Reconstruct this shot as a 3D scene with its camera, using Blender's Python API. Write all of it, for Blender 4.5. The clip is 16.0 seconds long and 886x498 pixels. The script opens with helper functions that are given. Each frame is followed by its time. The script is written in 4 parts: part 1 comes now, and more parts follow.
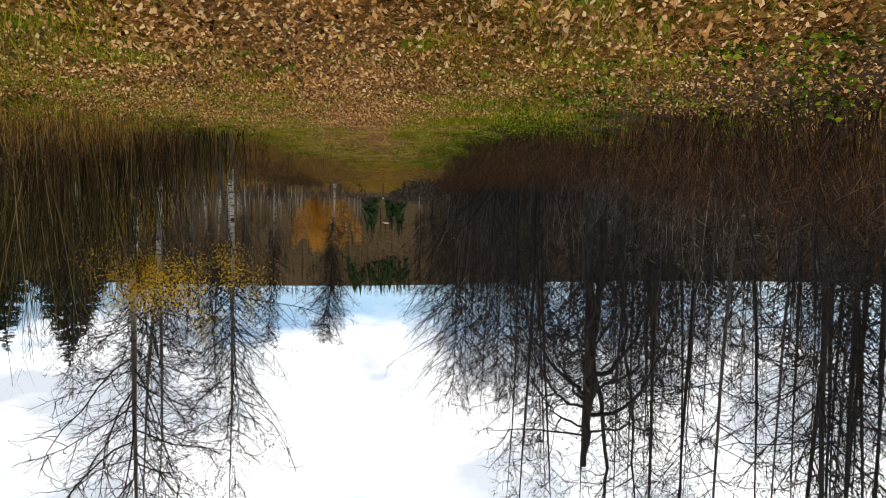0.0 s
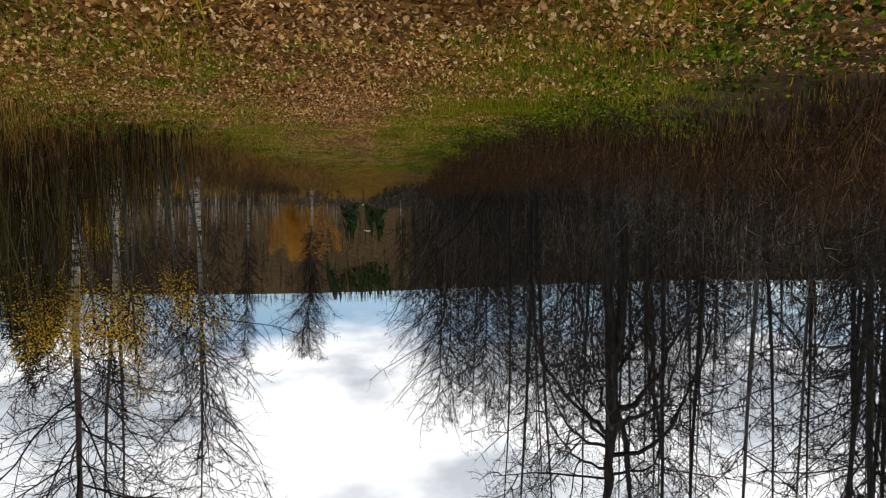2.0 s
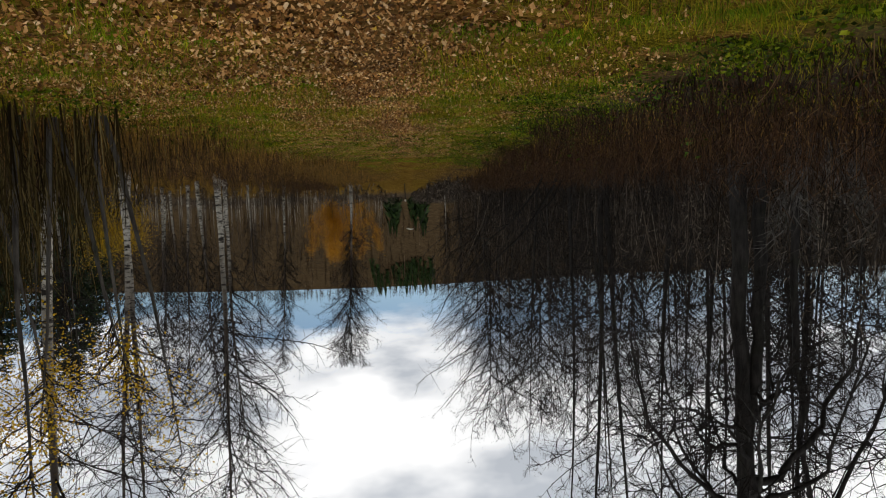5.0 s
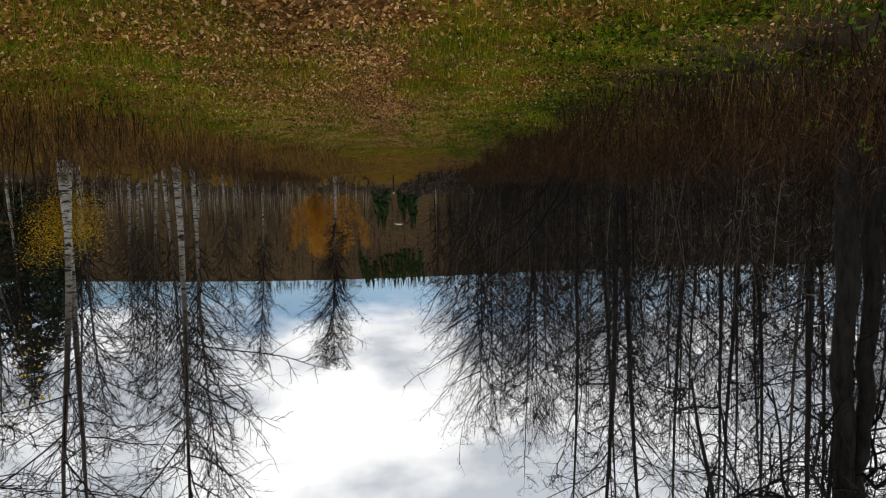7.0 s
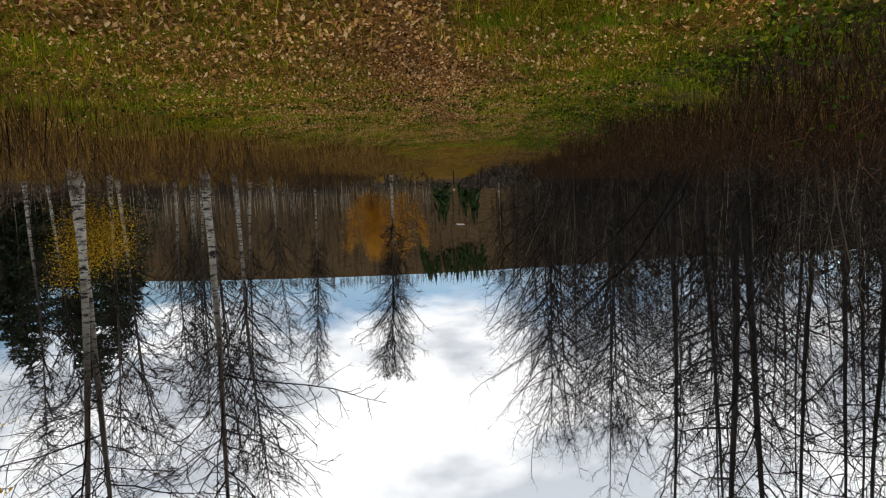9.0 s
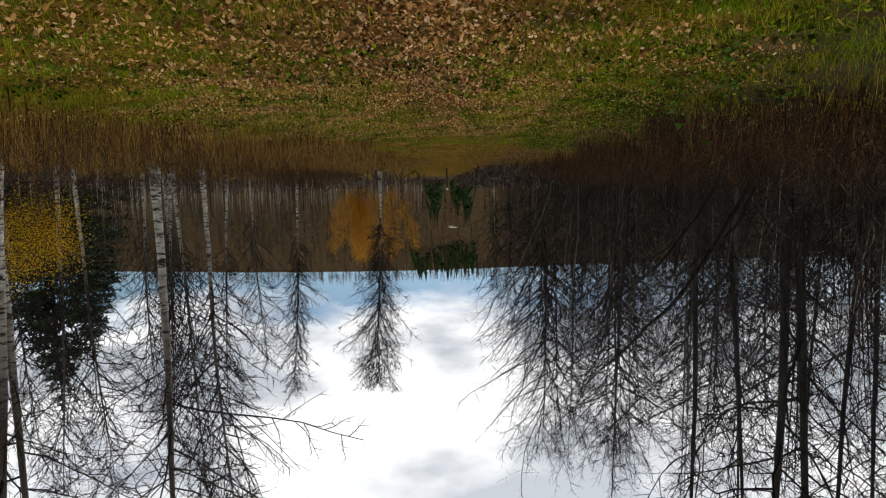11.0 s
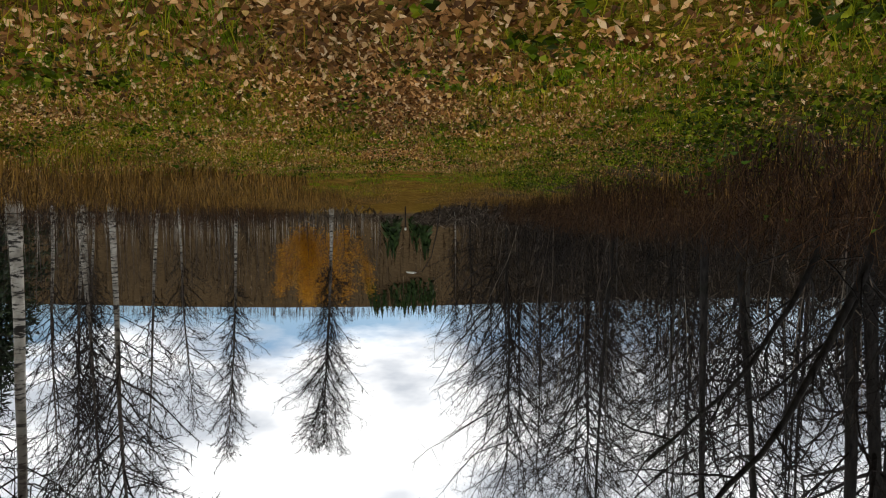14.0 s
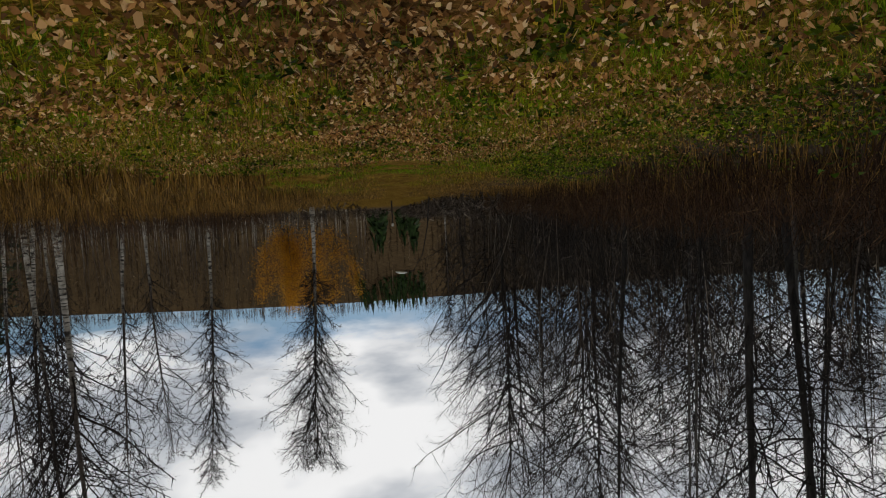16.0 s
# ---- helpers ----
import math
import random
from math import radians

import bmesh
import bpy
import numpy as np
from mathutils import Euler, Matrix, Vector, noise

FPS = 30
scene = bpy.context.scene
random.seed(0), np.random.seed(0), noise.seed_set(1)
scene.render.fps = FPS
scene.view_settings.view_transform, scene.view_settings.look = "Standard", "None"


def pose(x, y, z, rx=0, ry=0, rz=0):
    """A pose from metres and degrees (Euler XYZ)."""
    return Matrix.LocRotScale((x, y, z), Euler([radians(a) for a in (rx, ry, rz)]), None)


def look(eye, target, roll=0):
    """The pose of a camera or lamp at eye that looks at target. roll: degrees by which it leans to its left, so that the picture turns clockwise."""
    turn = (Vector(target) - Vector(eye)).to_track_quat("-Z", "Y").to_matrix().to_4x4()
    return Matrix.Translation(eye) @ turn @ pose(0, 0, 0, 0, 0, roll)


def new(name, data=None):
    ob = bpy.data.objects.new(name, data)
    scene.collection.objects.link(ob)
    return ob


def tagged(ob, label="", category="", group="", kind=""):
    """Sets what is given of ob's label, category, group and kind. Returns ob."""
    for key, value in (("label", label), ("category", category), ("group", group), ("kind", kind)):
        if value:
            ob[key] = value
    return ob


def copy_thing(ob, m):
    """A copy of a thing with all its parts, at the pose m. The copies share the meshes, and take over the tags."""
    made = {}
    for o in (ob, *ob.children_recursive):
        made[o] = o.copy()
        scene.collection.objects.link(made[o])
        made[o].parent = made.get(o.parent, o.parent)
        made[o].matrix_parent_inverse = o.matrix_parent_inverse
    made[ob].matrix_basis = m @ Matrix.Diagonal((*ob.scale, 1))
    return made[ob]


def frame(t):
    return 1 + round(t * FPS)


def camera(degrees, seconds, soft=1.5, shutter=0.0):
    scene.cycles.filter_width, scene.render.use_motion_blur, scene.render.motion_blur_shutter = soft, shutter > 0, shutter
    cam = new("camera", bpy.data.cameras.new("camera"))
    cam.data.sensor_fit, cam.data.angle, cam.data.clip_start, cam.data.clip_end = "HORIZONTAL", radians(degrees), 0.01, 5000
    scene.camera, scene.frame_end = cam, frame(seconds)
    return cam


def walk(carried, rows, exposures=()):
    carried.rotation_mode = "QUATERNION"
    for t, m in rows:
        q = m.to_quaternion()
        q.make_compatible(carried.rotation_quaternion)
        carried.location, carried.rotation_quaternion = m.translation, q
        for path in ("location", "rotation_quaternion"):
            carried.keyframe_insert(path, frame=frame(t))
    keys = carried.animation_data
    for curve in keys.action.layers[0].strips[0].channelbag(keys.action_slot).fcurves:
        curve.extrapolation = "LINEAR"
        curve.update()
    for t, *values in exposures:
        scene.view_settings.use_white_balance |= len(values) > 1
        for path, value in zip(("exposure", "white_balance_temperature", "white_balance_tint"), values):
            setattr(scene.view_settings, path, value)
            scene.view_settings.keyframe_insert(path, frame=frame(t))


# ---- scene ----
cam = camera(69.0, 16.0, soft=1.1)
PATH = [
    (0, (0.000, 0.000, 0.560), (-0.087, 1.995, 0.679), 180.5),
    (0.5, (0.084, 0.625, 0.547), (-0.030, 2.611, 0.754), 179.9),
    (1, (0.143, 1.185, 0.527), (-0.014, 3.163, 0.783), 180.8),
    (1.5, (0.203, 1.753, 0.480), (0.079, 3.739, 0.685), 179.4),
    (2, (0.239, 2.268, 0.402), (0.089, 4.260, 0.510), 179.5),
    (2.5, (0.254, 2.929, 0.377), (0.215, 4.923, 0.522), 177.3),
    (3, (0.288, 3.557, 0.348), (0.264, 5.551, 0.496), 178.4),
    (3.5, (0.302, 4.148, 0.287), (0.322, 6.144, 0.419), 179.4),
    (4, (0.327, 4.691, 0.239), (0.366, 6.689, 0.324), 179.6),
    (4.5, (0.320, 5.225, 0.172), (0.349, 7.223, 0.241), 178.6),
    (5, (0.308, 5.755, 0.142), (0.295, 7.750, 0.274), 178.1),
    (5.2, (0.319, 5.983, 0.148), (0.280, 7.977, 0.304), 178.4),
    (7.3, (0.357, 8.900, -0.089), (0.305, 10.893, 0.071), 179.1),
    (7.5, (0.354, 9.167, -0.134), (0.280, 11.161, 0.003), 179.1),
    (8, (0.373, 10.045, -0.242), (0.380, 12.042, -0.141), 178.1),
    (8.5, (0.471, 10.947, -0.290), (0.543, 12.942, -0.163), 178.7),
    (9, (0.518, 11.781, -0.322), (0.664, 13.768, -0.143), 177.1),
    (9.2, (0.533, 12.050, -0.330), (0.698, 14.035, -0.150), 177.3),
    (11.3, (0.707, 14.690, -0.543), (0.796, 16.678, -0.343), 179.3),
    (11.5, (0.710, 14.907, -0.564), (0.744, 16.895, -0.353), 180.0),
    (12, (0.700, 15.406, -0.629), (0.692, 17.400, -0.477), 180.6),
    (12.5, (0.719, 15.943, -0.666), (0.745, 17.940, -0.558), 180.2),
    (13, (0.747, 16.487, -0.685), (0.758, 18.481, -0.537), 180.0),
    (13.5, (0.800, 17.068, -0.739), (0.857, 19.064, -0.641), 178.3),
    (14, (0.847, 17.641, -0.776), (0.832, 19.639, -0.689), 179.7),
    (14.5, (0.892, 18.241, -0.821), (0.871, 20.238, -0.701), 179.6),
    (15, (0.947, 18.799, -0.884), (0.890, 20.797, -0.805), 181.1),
    (15.5, (0.999, 19.378, -0.951), (0.957, 21.372, -0.801), 178.9),
    (16, (0.992, 19.896, -0.931), (0.940, 21.891, -0.812), 176.9),
]
EXPOSURES = [(0.0, 0.4), (1.0, -0.3), (1.5, -0.3), (2.0, -0.05), (3.0, -0.4), (3.5, -0.35), (4.0, -0.25), (4.5, -0.15), (5.0, -0.3), (7.5, -0.25), (8.0, 0.1), (8.5, 0.25), (9.0, -0.08), (11.5, -0.1), (12.5, 0.22), (14.0, 0.05), (14.5, -0.35), (15.0, -0.25), (15.5, -0.66), (16.0, -0.55)]
walk(cam, [(t, look(eye, target, roll)) for t, eye, target, roll in PATH], EXPOSURES)

# ---- light ----
SUN_ELEV, SUN_TURN = 28.0, 32.0   # degrees; turn to the left of straight ahead


def build_world():
    world = bpy.data.worlds.new("sky")
    scene.world = world
    world.use_nodes = True
    nt = world.node_tree
    nt.nodes.clear()
    out = nt.nodes.new("ShaderNodeOutputWorld")
    bg = nt.nodes.new("ShaderNodeBackground")
    sky = nt.nodes.new("ShaderNodeTexSky")
    sky.sky_type, sky.sun_disc = "NISHITA", False
    sky.dust_density, sky.ozone_density = 0.25, 3.0
    sky.sun_elevation, sky.sun_rotation = radians(SUN_ELEV), radians(-SUN_TURN)
    dim = nt.nodes.new("ShaderNodeVectorMath")
    dim.operation = "SCALE"
    dim.inputs["Scale"].default_value = 0.085
    nt.links.new(sky.outputs[0], dim.inputs[0])
    co = nt.nodes.new("ShaderNodeTexCoord")
    sep = nt.nodes.new("ShaderNodeSeparateXYZ")
    nt.links.new(co.outputs["Generated"], sep.inputs[0])
    zz = nt.nodes.new("ShaderNodeMath")
    zz.operation, zz.use_clamp = "MAXIMUM", False
    zz.inputs[1].default_value = 0.0
    nt.links.new(sep.outputs[2], zz.inputs[0])
    za = nt.nodes.new("ShaderNodeMath")
    za.operation = "ADD"
    za.inputs[1].default_value = 0.16
    nt.links.new(zz.outputs[0], za.inputs[0])
    comb = nt.nodes.new("ShaderNodeCombineXYZ")
    for k in (0, 1):
        dv = nt.nodes.new("ShaderNodeMath")
        dv.operation = "DIVIDE"
        nt.links.new(sep.outputs[k], dv.inputs[0])
        nt.links.new(za.outputs[0], dv.inputs[1])
        nt.links.new(dv.outputs[0], comb.inputs[k])
    big = nt.nodes.new("ShaderNodeTexNoise")
    big.inputs["Scale"].default_value, big.inputs["Detail"].default_value = 1.1, 7
    big.inputs["Roughness"].default_value = 0.55
    nt.links.new(comb.outputs[0], big.inputs["Vector"])
    # cover: nearly closed cloud, thinner towards the horizon where blue shows
    low = nt.nodes.new("ShaderNodeMapRange")
    low.inputs["From Min"].default_value, low.inputs["From Max"].default_value = 0.10, 0.23
    low.inputs["To Min"].default_value, low.inputs["To Max"].default_value = -0.30, 0.16
    nt.links.new(sep.outputs[2], low.inputs[0])
    add = nt.nodes.new("ShaderNodeMath")
    add.operation = "ADD"
    nt.links.new(big.outputs[0], add.inputs[0])
    nt.links.new(low.outputs[0], add.inputs[1])
    cover = nt.nodes.new("ShaderNodeMapRange")
    cover.inputs["From Min"].default_value, cover.inputs["From Max"].default_value = 0.38, 0.56
    nt.links.new(add.outputs[0], cover.inputs[0])
    # cloud body: white with grey undersides
    fine = nt.nodes.new("ShaderNodeTexNoise")
    fine.inputs["Scale"].default_value, fine.inputs["Detail"].default_value = 1.5, 5
    off = nt.nodes.new("ShaderNodeVectorMath")
    off.operation = "ADD"
    off.inputs[1].default_value = (3.3, 1.7, 0.0)
    nt.links.new(comb.outputs[0], off.inputs[0])
    nt.links.new(off.outputs[0], fine.inputs["Vector"])
    ramp = nt.nodes.new("ShaderNodeValToRGB")
    ramp.color_ramp.elements[0].position, ramp.color_ramp.elements[0].color = 0.43, (0.62, 0.66, 0.72, 1)
    ramp.color_ramp.elements[1].position, ramp.color_ramp.elements[1].color = 0.57, (1.28, 1.28, 1.28, 1)
    nt.links.new(fine.outputs[0], ramp.inputs[0])
    mix = nt.nodes.new("ShaderNodeMix")
    mix.data_type = "RGBA"
    nt.links.new(cover.outputs[0], mix.inputs["Factor"])
    nt.links.new(dim.outputs[0], mix.inputs["A"])
    nt.links.new(ramp.outputs[0], mix.inputs["B"])
    # an overcast sky is brightest overhead
    rise = nt.nodes.new("ShaderNodeMapRange")
    rise.inputs["From Min"].default_value, rise.inputs["From Max"].default_value = 0.38, 0.85
    rise.inputs["To Min"].default_value, rise.inputs["To Max"].default_value = 1.0, 1.6
    nt.links.new(sep.outputs[2], rise.inputs[0])
    # and brighter round the veiled sun than opposite to it
    sunward = nt.nodes.new("ShaderNodeVectorMath")
    sunward.operation = "DOT_PRODUCT"
    sunward.inputs[1].default_value = (-math.sin(radians(SUN_TURN)), math.cos(radians(SUN_TURN)), 0.0)
    nt.links.new(co.outputs["Generated"], sunward.inputs[0])
    glow = nt.nodes.new("ShaderNodeMapRange")
    glow.inputs["From Min"].default_value, glow.inputs["From Max"].default_value = -0.8, 0.8
    glow.inputs["To Min"].default_value, glow.inputs["To Max"].default_value = 0.85, 1.0
    nt.links.new(sunward.outputs["Value"], glow.inputs[0])
    both = nt.nodes.new("ShaderNodeMath")
    both.operation = "MULTIPLY"
    nt.links.new(rise.outputs[0], both.inputs[0])
    nt.links.new(glow.outputs[0], both.inputs[1])
    nt.links.new(both.outputs[0], bg.inputs[1])
    nt.links.new(mix.outputs["Result"], bg.inputs[0])
    nt.links.new(bg.outputs[0], out.inputs[0])


build_world()
sun = new("sun", bpy.data.lights.new("sun", "SUN"))
sun.data.energy, sun.data.angle, sun.data.color = 1.3, radians(14), (1.0, 0.93, 0.82)
sun.matrix_basis = look((0, 0, 0), (math.sin(radians(SUN_TURN)) * math.cos(radians(SUN_ELEV)),
                                    -math.cos(radians(SUN_TURN)) * math.cos(radians(SUN_ELEV)), -math.sin(radians(SUN_ELEV))))


# ---- materials ----
def base_material(name, rough=0.85, spec=0.2):
    m = bpy.data.materials.new(name)
    m.use_nodes = True
    b = m.node_tree.nodes["Principled BSDF"]
    b.inputs["Roughness"].default_value = rough
    b.inputs["Specular IOR Level"].default_value = spec
    return m, m.node_tree, b


def ramp_node(nt, stops):
    r = nt.nodes.new("ShaderNodeValToRGB")
    e = r.color_ramp.elements
    while len(e) < len(stops):
        e.new(0.5)
    for el, (p, c) in zip(e, stops):
        el.position, el.color = p, (*c, 1)
    return r


def noise_node(nt, vec, scale, detail=4, rough=0.6):
    n = nt.nodes.new("ShaderNodeTexNoise")
    n.inputs["Scale"].default_value, n.inputs["Detail"].default_value, n.inputs["Roughness"].default_value = scale, detail, rough
    if vec is not None:
        nt.links.new(vec, n.inputs["Vector"])
    return n


def mixed(nt, fac, a, b, how="MIX"):
    m = nt.nodes.new("ShaderNodeMix")
    m.data_type, m.blend_type = "RGBA", how
    for sock, v in ((m.inputs["Factor"], fac), (m.inputs["A"], a), (m.inputs["B"], b)):
        if hasattr(v, "links"):
            nt.links.new(v, sock)
        elif isinstance(v, tuple):
            sock.default_value = (*v, 1)
        else:
            sock.default_value = v
    return m.outputs["Result"]


def island_material(name, stops, rough=0.8, through_light=0.0, spec=0.2):
    """Many small pieces, each with its own shade."""
    m, nt, b = base_material(name, rough, spec)
    geo = nt.nodes.new("ShaderNodeNewGeometry")
    r = ramp_node(nt, stops)
    nt.links.new(geo.outputs["Random Per Island"], r.inputs[0])
    pos = nt.nodes.new("ShaderNodeNewGeometry")
    n = noise_node(nt, pos.outputs["Position"], 1.3, 3)
    k = ramp_node(nt, [(0.3, (0.62, 0.62, 0.62)), (0.7, (1.15, 1.12, 1.05))])
    nt.links.new(n.outputs[0], k.inputs[0])
    col = mixed(nt, 1.0, r.outputs[0], k.outputs[0], "MULTIPLY")
    nt.links.new(col, b.inputs["Base Color"])
    if through_light:
        out = nt.nodes["Material Output"]
        tl = nt.nodes.new("ShaderNodeBsdfTranslucent")
        nt.links.new(col, tl.inputs[0])
        ms = nt.nodes.new("ShaderNodeMixShader")
        ms.inputs[0].default_value = through_light
        nt.links.new(b.outputs[0], ms.inputs[1])
        nt.links.new(tl.outputs[0], ms.inputs[2])
        nt.links.new(ms.outputs[0], out.inputs[0])
    return m


def bark_material(name, dark, light, scale=14.0, stretch=0.25, rough=0.9):
    m, nt, b = base_material(name, rough, 0.15)
    co = nt.nodes.new("ShaderNodeTexCoord")
    mp = nt.nodes.new("ShaderNodeMapping")
    mp.inputs["Scale"].default_value = (1, 1, stretch)
    nt.links.new(co.outputs["Object"], mp.inputs[0])
    n = noise_node(nt, mp.outputs[0], scale, 6, 0.65)
    r = ramp_node(nt, [(0.3, dark), (0.68, light)])
    nt.links.new(n.outputs[0], r.inputs[0])
    n2 = noise_node(nt, co.outputs["Object"], 1.7, 3)
    moss = ramp_node(nt, [(0.52, (1, 1, 1)), (0.72, (0.75, 0.85, 0.6))])
    nt.links.new(n2.outputs[0], moss.inputs[0])
    nt.links.new(mixed(nt, 1.0, r.outputs[0], moss.outputs[0], "MULTIPLY"), b.inputs["Base Color"])
    bu = nt.nodes.new("ShaderNodeBump")
    bu.inputs["Strength"].default_value, bu.inputs["Distance"].default_value = 0.7, 0.02
    nt.links.new(n.outputs[0], bu.inputs["Height"])
    nt.links.new(bu.outputs[0], b.inputs["Normal"])
    return m


def birch_material():
    m, nt, b = base_material("birch_bark", 0.7, 0.25)
    co = nt.nodes.new("ShaderNodeTexCoord")
    mp = nt.nodes.new("ShaderNodeMapping")
    mp.inputs["Scale"].default_value = (0.9, 0.9, 4.2)
    nt.links.new(co.outputs["Object"], mp.inputs[0])
    n = noise_node(nt, mp.outputs[0], 3.2, 5, 0.7)
    marks = ramp_node(nt, [(0.43, (0.02, 0.018, 0.015)), (0.50, (0.52, 0.50, 0.45))])
    nt.links.new(n.outputs[0], marks.inputs[0])
    n2 = noise_node(nt, co.outputs["Object"], 2.3, 5, 0.6)
    dirt = ramp_node(nt, [(0.36, (0.25, 0.22, 0.18)), (0.60, (1.0, 0.98, 0.95))])
    nt.links.new(n2.outputs[0], dirt.inputs[0])
    pale = mixed(nt, 1.0, marks.outputs[0], dirt.outputs[0], "MULTIPLY")
    # the bark turns from white to dark brown up the stem
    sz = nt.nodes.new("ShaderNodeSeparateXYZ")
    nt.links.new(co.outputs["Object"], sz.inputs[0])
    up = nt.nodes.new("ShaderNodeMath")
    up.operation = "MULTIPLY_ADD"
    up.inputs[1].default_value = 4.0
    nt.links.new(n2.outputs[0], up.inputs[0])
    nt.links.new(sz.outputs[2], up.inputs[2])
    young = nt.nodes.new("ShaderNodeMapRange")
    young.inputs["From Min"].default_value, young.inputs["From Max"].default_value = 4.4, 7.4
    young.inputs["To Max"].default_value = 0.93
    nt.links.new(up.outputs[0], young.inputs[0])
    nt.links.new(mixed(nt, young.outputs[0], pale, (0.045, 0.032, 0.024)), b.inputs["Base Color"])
    bu = nt.nodes.new("ShaderNodeBump")
    bu.inputs["Strength"].default_value, bu.inputs["Distance"].default_value = 0.4, 0.01
    nt.links.new(n.outputs[0], bu.inputs["Height"])
    nt.links.new(bu.outputs[0], b.inputs["Normal"])
    return m


def ground_material():
    m, nt, b = base_material("woodland_ground", 0.98, 0.0)
    geo = nt.nodes.new("ShaderNodeNewGeometry")
    pos = geo.outputs["Position"]
    # a mat of fallen leaves: one shade to each leaf-sized cell
    warp = noise_node(nt, pos, 9.0, 2)
    wv = nt.nodes.new("ShaderNodeVectorMath")
    wv.operation = "MULTIPLY_ADD"
    wv.inputs[1].default_value = (0.05, 0.05, 0.05)
    nt.links.new(warp.outputs["Color"], wv.inputs[0])
    nt.links.new(pos, wv.inputs[2])
    vo = nt.nodes.new("ShaderNodeTexVoronoi")
    vo.inputs["Scale"].default_value = 38.0
    nt.links.new(wv.outputs[0], vo.inputs["Vector"])
    sp = nt.nodes.new("ShaderNodeSeparateColor")
    nt.links.new(vo.outputs["Color"], sp.inputs[0])
    litter = ramp_node(nt, [(0.0, (0.030, 0.014, 0.003)), (0.35, (0.080, 0.037, 0.008)), (0.7, (0.145, 0.072, 0.018)), (1.0, (0.22, 0.125, 0.040))])
    nt.links.new(sp.outputs[0], litter.inputs[0])
    # short grass and moss
    gn = noise_node(nt, pos, 55.0, 4, 0.7)
    grass = ramp_node(nt, [(0.34, (0.012, 0.010, 0.001)), (0.5, (0.085, 0.070, 0.006)), (0.66, (0.23, 0.18, 0.016))])
    nt.links.new(gn.outputs[0], grass.inputs[0])
    at = nt.nodes.new("ShaderNodeAttribute")
    at.attribute_name = "leafy"
    pn = noise_node(nt, pos, 1.6, 5, 0.65)
    sm = nt.nodes.new("ShaderNodeMath")
    sm.operation = "ADD"
    nt.links.new(at.outputs["Fac"], sm.inputs[0])
    nt.links.new(pn.outputs[0], sm.inputs[1])
    msk = nt.nodes.new("ShaderNodeMapRange")
    msk.inputs["From Min"].default_value, msk.inputs["From Max"].default_value = 0.82, 1.05
    nt.links.new(sm.outputs[0], msk.inputs[0])
    col = mixed(nt, msk.outputs[0], grass.outputs[0], litter.outputs[0])
    # the trodden line of the path: bare earth and crushed leaves
    tn = noise_node(nt, pos, 17.0, 5, 0.7)
    earth = ramp_node(nt, [(0.35, (0.05, 0.028, 0.008)), (0.65, (0.19, 0.11, 0.040))])
    nt.links.new(tn.outputs[0], earth.inputs[0])
    at4 = nt.nodes.new("ShaderNodeAttribute")
    at4.attribute_name = "trodden"
    col = mixed(nt, at4.outputs["Fac"], col, earth.outputs[0])
    # dry matted grass in the open field
    fn = noise_node(nt, pos, 3.0, 8, 0.8)
    field = ramp_node(nt, [(0.3, (0.03, 0.015, 0.002)), (0.55, (0.135, 0.080, 0.016)), (0.72, (0.19, 0.125, 0.030))])
    nt.links.new(fn.outputs[0], field.inputs[0])
    at2 = nt.nodes.new("ShaderNodeAttribute")
    at2.attribute_name = "field"
    col = mixed(nt, at2.outputs["Fac"], col, field.outputs[0])
    # the floor of the woods: dark litter, darkened further for the trees' shade
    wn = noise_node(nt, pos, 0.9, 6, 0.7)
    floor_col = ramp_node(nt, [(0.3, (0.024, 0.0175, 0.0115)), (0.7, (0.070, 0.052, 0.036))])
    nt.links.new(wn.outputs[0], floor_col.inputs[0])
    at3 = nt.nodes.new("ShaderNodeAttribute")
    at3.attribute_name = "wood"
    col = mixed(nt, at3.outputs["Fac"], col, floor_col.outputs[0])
    # the far slope: pale dead grass and brush
    hill_col = ramp_node(nt, [(0.3, (0.026, 0.0165, 0.0080)), (0.7, (0.080, 0.055, 0.029))])
    nt.links.new(wn.outputs[0], hill_col.inputs[0])
    at5 = nt.nodes.new("ShaderNodeAttribute")
    at5.attribute_name = "slope"
    col = mixed(nt, at5.outputs["Fac"], col, hill_col.outputs[0])
    # uneven darker and lighter tone over all the ground, at random
    vn = noise_node(nt, pos, 2.6, 9, 0.78)
    vr = ramp_node(nt, [(0.33, (0.38, 0.36, 0.34)), (0.50, (1.0, 1.0, 1.0)), (0.66, (1.55, 1.48, 1.35))])
    nt.links.new(vn.outputs[0], vr.inputs[0])
    col = mixed(nt, 1.0, col, vr.outputs[0], "MULTIPLY")
    nt.links.new(col, b.inputs["Base Color"])
    bu = nt.nodes.new("ShaderNodeBump")
    bu.inputs["Strength"].default_value, bu.inputs["Distance"].default_value = 0.9, 0.03
    hs = nt.nodes.new("ShaderNodeMath")
    hs.operation = "ADD"
    nt.links.new(gn.outputs[0], hs.inputs[0])
    nt.links.new(sp.outputs[1], hs.inputs[1])
    nt.links.new(hs.outputs[0], bu.inputs["Height"])
    nt.links.new(bu.outputs[0], b.inputs["Normal"])
    return m


